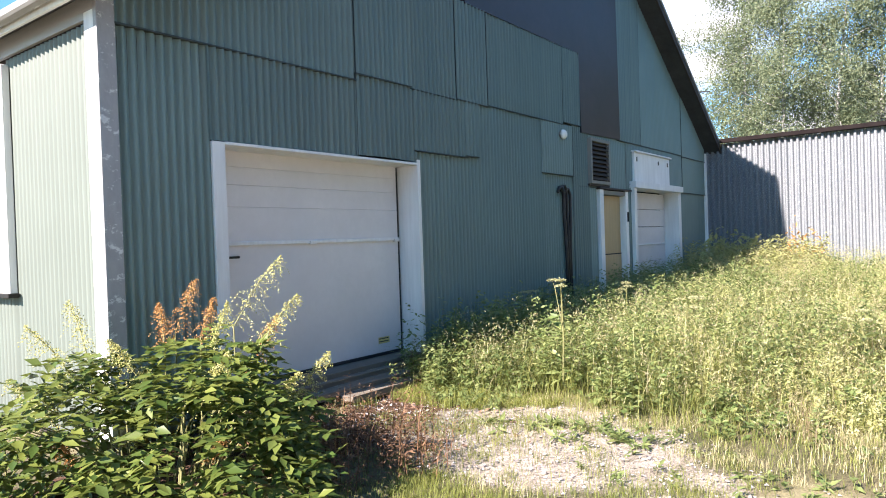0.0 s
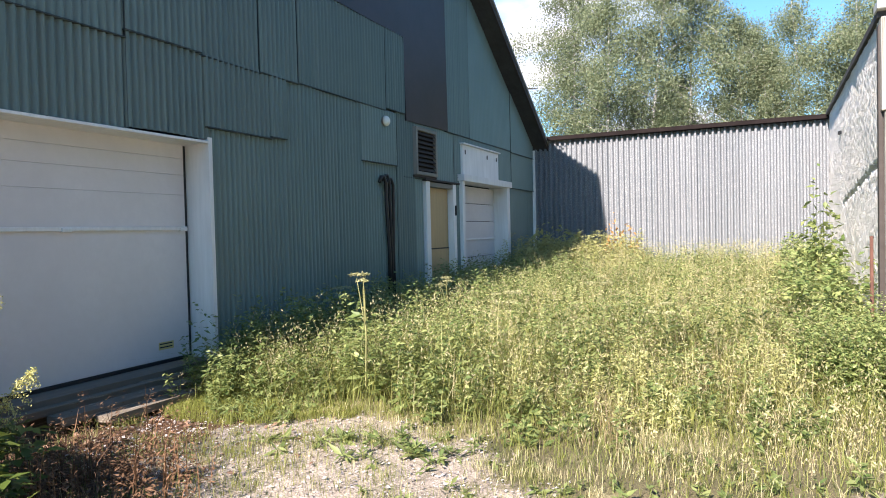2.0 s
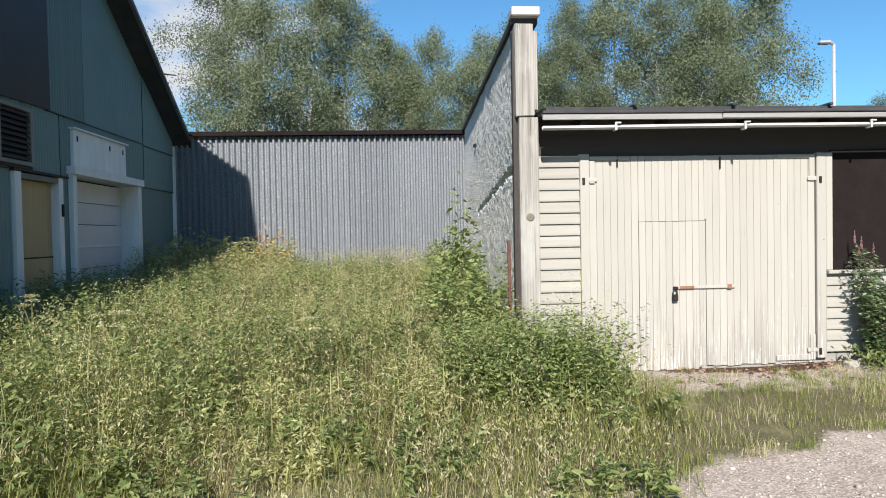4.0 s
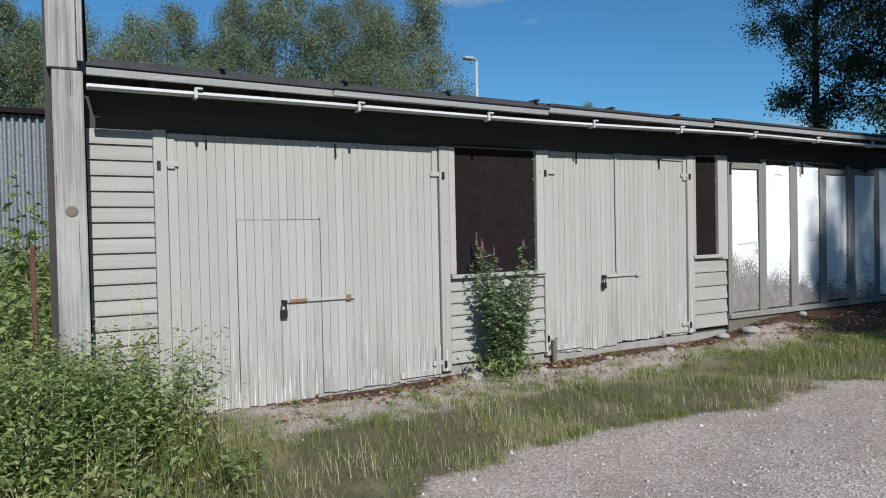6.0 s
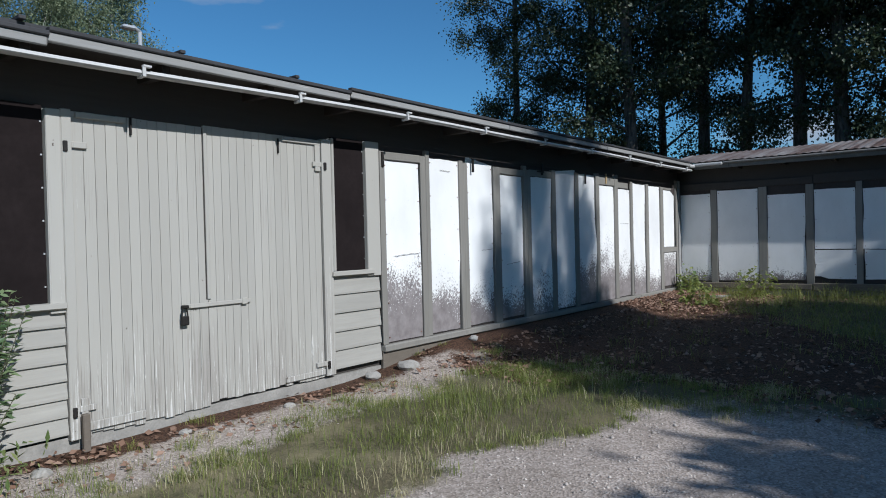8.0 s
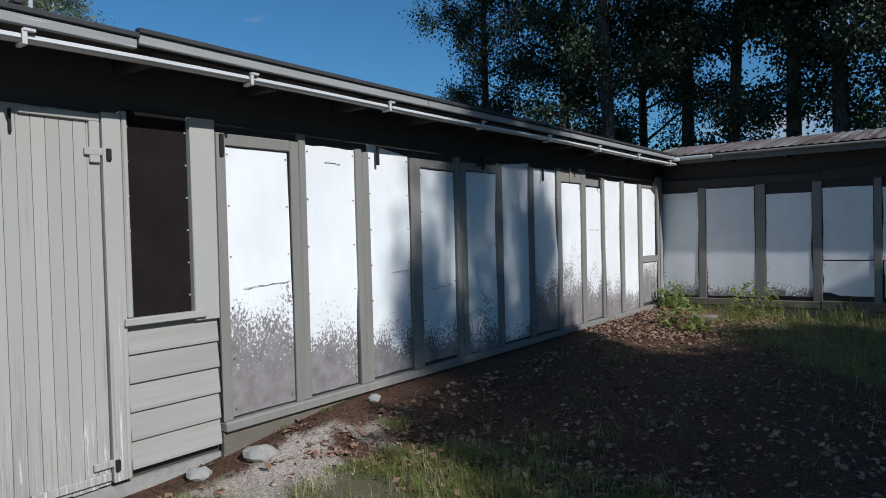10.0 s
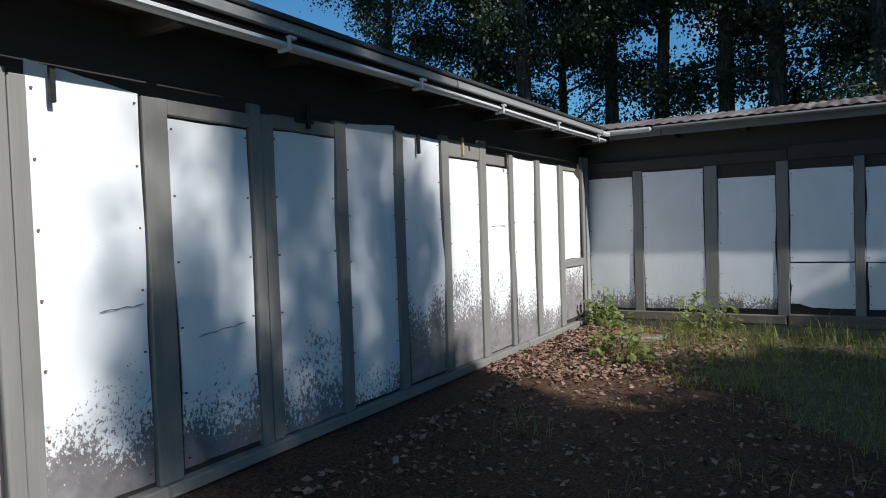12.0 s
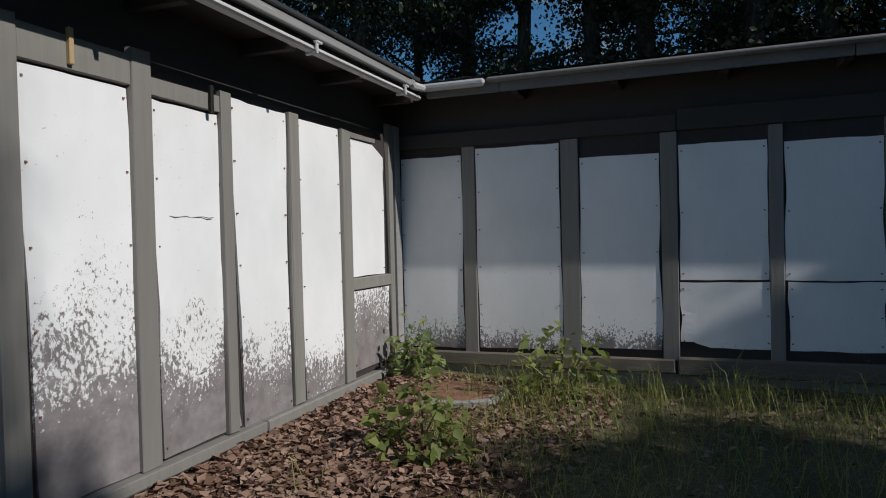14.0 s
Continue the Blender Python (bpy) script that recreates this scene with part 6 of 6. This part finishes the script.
def upright_bush(name, x, y, width, height, stems, size, label, spikes):
    """A narrow bush of upright wands with narrow leaves and flower spikes at their tips."""
    s = thing(name, 0, 0, 0, label, "bush")
    bm = bmesh.new()
    ats, ways, lens, tips = [], [], [], []
    for k in range(stems):
        a, o = rng.uniform(0, 6.283), width * rng.uniform(0.15, 1.0) ** 0.7
        top = height * (0.34 + 0.66 * rng.uniform(0.0, 1.0) ** 0.7)
        p0, p1, p2 = np.array([0.05 * math.cos(a), 0.05 * math.sin(a), 0]), np.array([o * 0.55 * math.cos(a), o * 0.55 * math.sin(a), top * 0.5]), np.array([o * math.cos(a), o * 0.7 * math.sin(a), top])
        tube(bm, [p0, p1, p2], [0.005, 0.0035, 0.0015], 4)
        tips.append(p2)
        for t in np.linspace(0.06, 1.0, 74):
            q = p0 * (1 - t) ** 2 + 2 * p1 * t * (1 - t) + p2 * t * t
            g = rng.uniform(0, 6.283)
            ats.append(q), ways.append((math.cos(g), math.sin(g), rng.uniform(-0.5, 0.6))), lens.append(size * rng.uniform(0.6, 1.25) * (1.1 - 0.4 * t))
    tagged(part("stalk", bm, m_bushstem, s), kind="stuff")
    ats, ways, lens = np.array(ats), np.array(ways), np.array(lens)
    v, p, q = leaf_arrays(ats, ways, np.array([0, 0, 1.0]) + rng.normal(0, 0.5, ats.shape), lens, lens * 0.34)
    fast_mesh("foliage", v, [p, q], m_spirea, s)
    foot = rng.normal(0, 1, (520, 3)) * np.array([0.17, 0.13, 0.06]) + np.array([0, -0.05, 0.12])
    fl = rng.uniform(0.04, 0.10, 520)
    v, p, q = leaf_arrays(foot, rng.normal(0, 1, foot.shape) + np.array([0, 0, 0.4]), np.array([0, 0, 1.0]) + rng.normal(0, 0.5, foot.shape), fl, fl * 0.3)
    fast_mesh("foliage", v, [p, q], m_weed, s, "bright green leaves round the foot")
    for tip in sorted(tips, key=lambda w: -w[2])[:spikes]:
        base = tip + np.column_stack([np.zeros(70), np.zeros(70), np.linspace(0, rng.uniform(0.06, 0.13), 70)])
        v, p, q = leaf_arrays(base, rng.normal(0, 1, base.shape), rng.normal(0, 1, base.shape), np.linspace(0.022, 0.006, 70), np.full(70, 0.009))
        fast_mesh("flower_spike", v, [p, q], m_pink, s, "faded pink flower spike")
    s.location = (x, y, float(ground_z(x, y)))


def umbel(x, y, height, heads_, size):
    """A tall umbellifer: a branched stem with flat cream heads."""
    s = thing("hogweed", 0, 0, 0, "tall wild hogweed with flat cream flower heads", "plant", "hogweeds in the field")
    bm = bmesh.new()
    tube(bm, [(0, 0, 0), (0.02, 0.01, height * 0.5), (0.0, 0.03, height * 0.9)], [0.012, 0.009, 0.006], 5)
    for k in range(heads_):
        a = k * 2.4 + 0.4
        o = 0.0 if k == 0 else rng.uniform(0.10, 0.20)
        tip = (o * math.cos(a), 0.03 + o * math.sin(a), height * (1.0 if k == 0 else rng.uniform(0.86, 1.0)))
        tube(bm, [(0, 0.02, height * rng.uniform(0.55, 0.75)), (tip[0] * 0.7, tip[1] * 0.7, tip[2] - 0.08), tip], [0.005, 0.004, 0.003], 4)
        n = 150
        g, r = rng.uniform(0, 6.283, n), size * np.sqrt(rng.uniform(0, 1, n))
        at = np.column_stack([tip[0] + r * np.cos(g), tip[1] + r * np.sin(g), tip[2] + 0.01 - 0.25 * r + rng.normal(0, 0.005, n)])
        v, p, q = leaf_arrays(at, rng.normal(0, 1, at.shape) * np.array([1, 1, 0.3]), np.tile([0, 0, 1.0], (n, 1)), np.full(n, 0.022), np.full(n, 0.016))
        fast_mesh("flower_head", v, [p, q], m_umbel, s, "flat cream flower head")
    part("stem", bm, m_stem, s)
    n = 26
    g = rng.uniform(0, 6.283, n)
    at = np.column_stack([0.01 * np.cos(g), 0.01 * np.sin(g), height * rng.uniform(0.08, 0.7, n)])
    v, p, q = leaf_arrays(at, np.column_stack([np.cos(g), np.sin(g), rng.uniform(-0.2, 0.6, n)]), np.tile([0, 0, 1.0], (n, 1)) + rng.normal(0, 0.3, (n, 3)), rng.uniform(0.1, 0.24, n), rng.uniform(0.04, 0.09, n))
    fast_mesh("leaves", v, [p, q], m_weed, s)
    s.location = (x, y, float(ground_z(x, y)))


# ---- trees ----


def tree(name, height, clear_h, radius, leaves, size, droop, bark_mat, leaf_mat, label, seed, trunk_r, top_round=0.6, upper=(0.02, 0.02)):
    """A tree at the origin: tapered trunk, limbs with twigs, leaves in clumps along the twigs."""
    r = np.random.default_rng(seed)
    t = thing(name, 0, 0, 0, label, "tree")
    bend = r.normal(0, 0.02, 2) * height
    ph = r.uniform(0, 6.28)

    def spine(u):
        return np.array([bend[0] * u * u + 0.12 * math.sin(3 * u + ph), bend[1] * u * u + 0.12 * math.cos(2.6 * u + ph) - 0.12 * math.cos(ph), u * height])
    bm = bmesh.new()
    us = np.linspace(0, 1, 12)
    tube(bm, [spine(u) - np.array([0, 0, 0.3 if u == 0 else 0]) for u in us], [trunk_r * (1.0 - 0.93 * u) * (1.35 if u == 0 else 1) + 0.01 for u in us], 9)
    part("trunk", bm, bark_mat, t, "", True)
    bm = bmesh.new()
    clumps = []
    count = 34
    for k in range(count):
        u = clear_h + (0.985 - clear_h) * (k + r.uniform(0, 1)) / count
        s = (u - clear_h) / (1 - clear_h)
        span = radius * (math.sin(math.pi * (0.16 + 0.84 * s)) ** top_round) * r.uniform(0.55, 1.15)
        a = k * 2.399 + r.uniform(-0.5, 0.5)
        p0 = spine(u)
        rise = span * r.uniform(0.15, 0.75)
        p1 = p0 + np.array([math.cos(a) * span * 0.5, math.sin(a) * span * 0.5, rise * 0.6])
        p2 = p0 + np.array([math.cos(a) * span, math.sin(a) * span, rise - droop * span])
        rad = trunk_r * (1 - 0.9 * u) * 0.36 + 0.006
        tube(bm, [p0, p1, p2], [rad, rad * 0.6, 0.006], 5)
        for j in range(5):
            v = 0.3 + 0.7 * (j + r.uniform(0, 1)) / 5
            q = p0 * (1 - v) ** 2 + 2 * p1 * v * (1 - v) + p2 * v * v
            e = q + r.normal(0, 1, 3) * np.array([0.34, 0.34, 0.22]) * span * 0.6 - np.array([0, 0, droop * 0.5 * span * r.uniform(0.3, 1)])
            tube(bm, [q, (q + e) / 2 + np.array([0, 0, 0.05]), e], [0.010, 0.007, 0.003], 3)
            clumps.append((q, e))
    tagged(part("branchwork", bm, bark_mat, t), kind="stuff")
    idx = r.integers(0, len(clumps), leaves)
    qa, ea = np.array([c[0] for c in clumps])[idx], np.array([c[1] for c in clumps])[idx]
    w = r.uniform(0.15, 1.1, (leaves, 1))
    at = qa * (1 - w) + ea * w + r.normal(0, 1, (leaves, 3)) * radius * (0.095 if droop > 0.3 else 0.085)
    at[:, 2] -= np.abs(r.normal(0, 1, leaves)) * droop * radius * 0.28
    way = r.normal(0, 1, (leaves, 3)) + np.array([0, 0, -0.5 - droop])
    ln = size * r.uniform(0.6, 1.3, leaves)
    v, p, q = leaf_arrays(at, way, r.normal(0, 1, (leaves, 3)), ln, ln * 0.62)
    fast_mesh("crown", v, [p, q], leaf_mat, t)
    return t


def plant_trees():
    tree_rng = np.random.default_rng(29)
    birch = [tree("birch", h, c, rad, 52000, 0.150, 0.5, m_birchbark, m_birchleaf, "tall leafy birch with a pale trunk", s, 0.16) for h, c, rad, s in ((21, 0.05, 4.9, 1), (20, 0.04, 5.2, 2), (22, 0.06, 4.8, 3), (20, 0.03, 5.1, 4))]
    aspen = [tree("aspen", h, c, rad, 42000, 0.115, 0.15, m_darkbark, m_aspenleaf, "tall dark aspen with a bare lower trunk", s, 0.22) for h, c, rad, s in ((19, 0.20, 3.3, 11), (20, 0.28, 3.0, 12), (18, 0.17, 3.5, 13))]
    spots = []
    for k in range(16):
        x = -9.0 + k * 2.05
        spots.append((x + tree_rng.uniform(-0.4, 0.4), 41 + tree_rng.uniform(-2.5, 2.5), tree_rng.uniform(0.72, 0.86) + 0.011 * max(0.0, x)))
    for k in range(7):
        spots.append((-9.5 + k * 4.9 + tree_rng.uniform(-1, 1), 49 + tree_rng.uniform(-2, 2), tree_rng.uniform(0.78, 0.95)))
    spots += [(55, 74, 1.0), (60, 73, 0.95), (52, 62, 0.85), (55.5, 63, 1.0), (60, 62, 0.9), (73, 60, 0.8)]
    for k, (x, y, s) in enumerate(spots):
        m = pose(x, y, float(ground_z(x, y)), 0, 0, tree_rng.uniform(0, 360)) @ Matrix.Scale(s, 4)
        if k < 4:
            birch[k].matrix_basis = m
        else:
            tagged(copy_thing(birch[k % 4], m), group="birches behind the sheds")
    for b in birch:
        tagged(b, group="birches behind the sheds")
    east = [(25.7, 13.3, 1.08), (26.9, 8.6, 1.05), (27.4, 10.2, 0.98), (26.4, 7.2, 1.0), (28.5, 11.8, 1.02), (26.0, 5.4, 1.0), (27.5, 3.8, 1.05), (26.2, 2.2, 1.0), (28.0, 0.6, 1.0), (27.2, 15.8, 0.95), (26.8, 18.6, 0.82),
            (31.0, 2.5, 1.1), (30.0, -1.2, 1.0), (26.5, -2.0, 1.0), (31.5, 14.5, 0.95), (29.2, 1.6, 0.95), (28.3, -1.0, 0.9), (32.0, -0.5, 1.0), (31.5, 4.4, 1.0)]
    # out of view: three cast the wall shadows, seven added to block sky light
    south = [(9.05, -5.6, 0.74), (10.8, -5.3, 0.73), (9.9, -8.4, 0.86)] + [(8.5 + 3.1 * k, -16.5 - 1.7 * (k % 2), 0.76) for k in range(7)]
    for k, (x, y, s) in enumerate(east + south):
        slim = 0.66 if len(east) <= k < len(east) + 3 else 1.0
        m = pose(x, y, float(ground_z(x, y)), 0, 0, tree_rng.uniform(0, 360)) @ Matrix.Diagonal((s * slim, s * slim, s, 1))
        g = "aspens behind the wing" if k < len(east) else "aspens shading the yard"
        if k < 3:
            aspen[k].matrix_basis = m
            tagged(aspen[k], group=g)
        else:
            tagged(copy_thing(aspen[k % 3], m), group=g)
    # added out of view, placed and sized to shade the yard
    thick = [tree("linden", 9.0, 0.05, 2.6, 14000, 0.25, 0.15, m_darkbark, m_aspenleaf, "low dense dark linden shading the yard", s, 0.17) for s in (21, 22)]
    for k, (x, y, s) in enumerate(((13.4, -5.2, 0.98), (15.9, -5.6, 0.95), (18.4, -5.4, 0.98), (21.0, -5.6, 1.0), (12.2, -3.6, 0.8), (8.15, -4.2, 0.90), (10.0, -6.4, 1.22), (11.2, -6.0, 1.32), (8.4, -6.2, 1.15), (9.6, -6.8, 1.22), (6.9, -4.6, 0.78), (14.8, -8.0, 1.1), (17.8, -8.4, 1.1), (21.5, -8.6, 1.1))):
        slim = 0.62 if s == 1.32 else 1.0
        m = pose(x, y, float(ground_z(x, y)), 0, 0, tree_rng.uniform(0, 360)) @ Matrix.Diagonal((s * slim, s * slim, s, 1))
        if k < 2:
            thick[k].matrix_basis = m
            tagged(thick[k], group="lindens shading the yard")
        else:
            tagged(copy_thing(thick[k % 2], m), group="lindens shading the yard")


plant_trees()
goatsbeard(-4.25, 2.28, 1.12, 1.0, ((-4.14, 3.24, 1.32, 0.50, False), (-5.04, 3.08, 1.14, 0.40, True), (-3.55, 3.16, 0.64, 0.32, False), (-3.76, 2.47, 0.72, 0.36, False), (-5.15, 2.81, 0.97, 0.30, True), (-4.03, 3.10, 0.88, 0.32, True),
                                      (-3.92, 3.20, 1.04, 0.36, False), (-5.10, 2.10, 1.05, 0.44, False), (-4.95, 1.75, 0.92, 0.46, False), (-4.70, 1.55, 0.62, 0.34, False), (-4.50, 3.00, 0.98, 0.32, False), (-4.45, 2.05, 0.82, 0.28, False), (-4.25, 1.62, 0.30, 0.22, True), (-3.46, 2.25, 0.32, 0.20, True), (-3.52, 2.85, 0.55, 0.30, False), (-5.05, 1.35, 0.55, 0.36, False), (-4.75, 3.05, 1.0, 0.30, True)))
upright_bush("spirea_bush", 5.06, 8.70, 0.43, 1.30, 46, 0.10, "narrow dark green spirea bush with faded pink spikes", 6)
umbel(-3.27, 6.13, 1.21, 3, 0.055)
umbel(-4.72, 8.05, 0.92, 3, 0.09)
umbel(-3.9, 9.4, 0.95, 3, 0.07)
umbel(-2.6, 8.3, 0.85, 4, 0.06)
umbel(-0.8, 8.0, 0.80, 3, 0.06)
umbel(-1.8, 9.8, 0.95, 4, 0.07)
umbel(0.1, 8.9, 0.92, 3, 0.06)
for sx, sy, sr, sh in ((17.2, 8.72, 0.20, 0.36), (16.95, 7.42, 0.34, 0.48), (15.55, 8.0, 0.26, 0.40)):
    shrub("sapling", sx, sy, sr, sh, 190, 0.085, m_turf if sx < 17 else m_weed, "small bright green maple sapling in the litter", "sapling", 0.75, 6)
shrub("wall_shrub", 0.98, 12.0, 0.30, 1.75, 800, 0.12, m_weed, "green shrub growing against the plastered wall", "shrub", 0.6, 10)
shrub("pale_shrub", -4.3, 16.6, 0.75, 1.25, 900, 0.16, m_pale, "yellow-green shrub before the grey wall", "shrub", 0.5, 10)
shrub("rusty_shrub", -2.9, 17.6, 0.5, 1.35, 700, 0.13, m_plume_brown, "shrub with orange-brown seed heads before the grey wall", "shrub", 0.35, 10)


def stones():
    for x, y, r in ((8.92, 8.72, 0.11), (4.72, 8.72, 0.09), (4.95, 8.85, 0.07), (8.55, 8.86, 0.08), (7.4, 8.7, 0.05), (6.5, 8.75, 0.045), (10.1, 8.78, 0.06), (3.9, 8.6, 0.05), (5.5, 8.66, 0.06)):
        bm = bmesh.new()
        bmesh.ops.create_icosphere(bm, subdivisions=2, radius=r)
        for v in bm.verts:
            v.co *= 1 + 0.35 * noise.noise(v.co * (1.2 / r) + Vector((x, y, 0)))
            v.co.z *= 0.6
            v.co += Vector((x, y, float(ground_z(x, y)) + r * 0.2))
        tagged(part("stone", bm, m_stone), "broken grey stone lying at the wall foot", "stone", "stones along the wall")


stones()
patches()
field_stuff()
turf()
weed_beds()
bits()
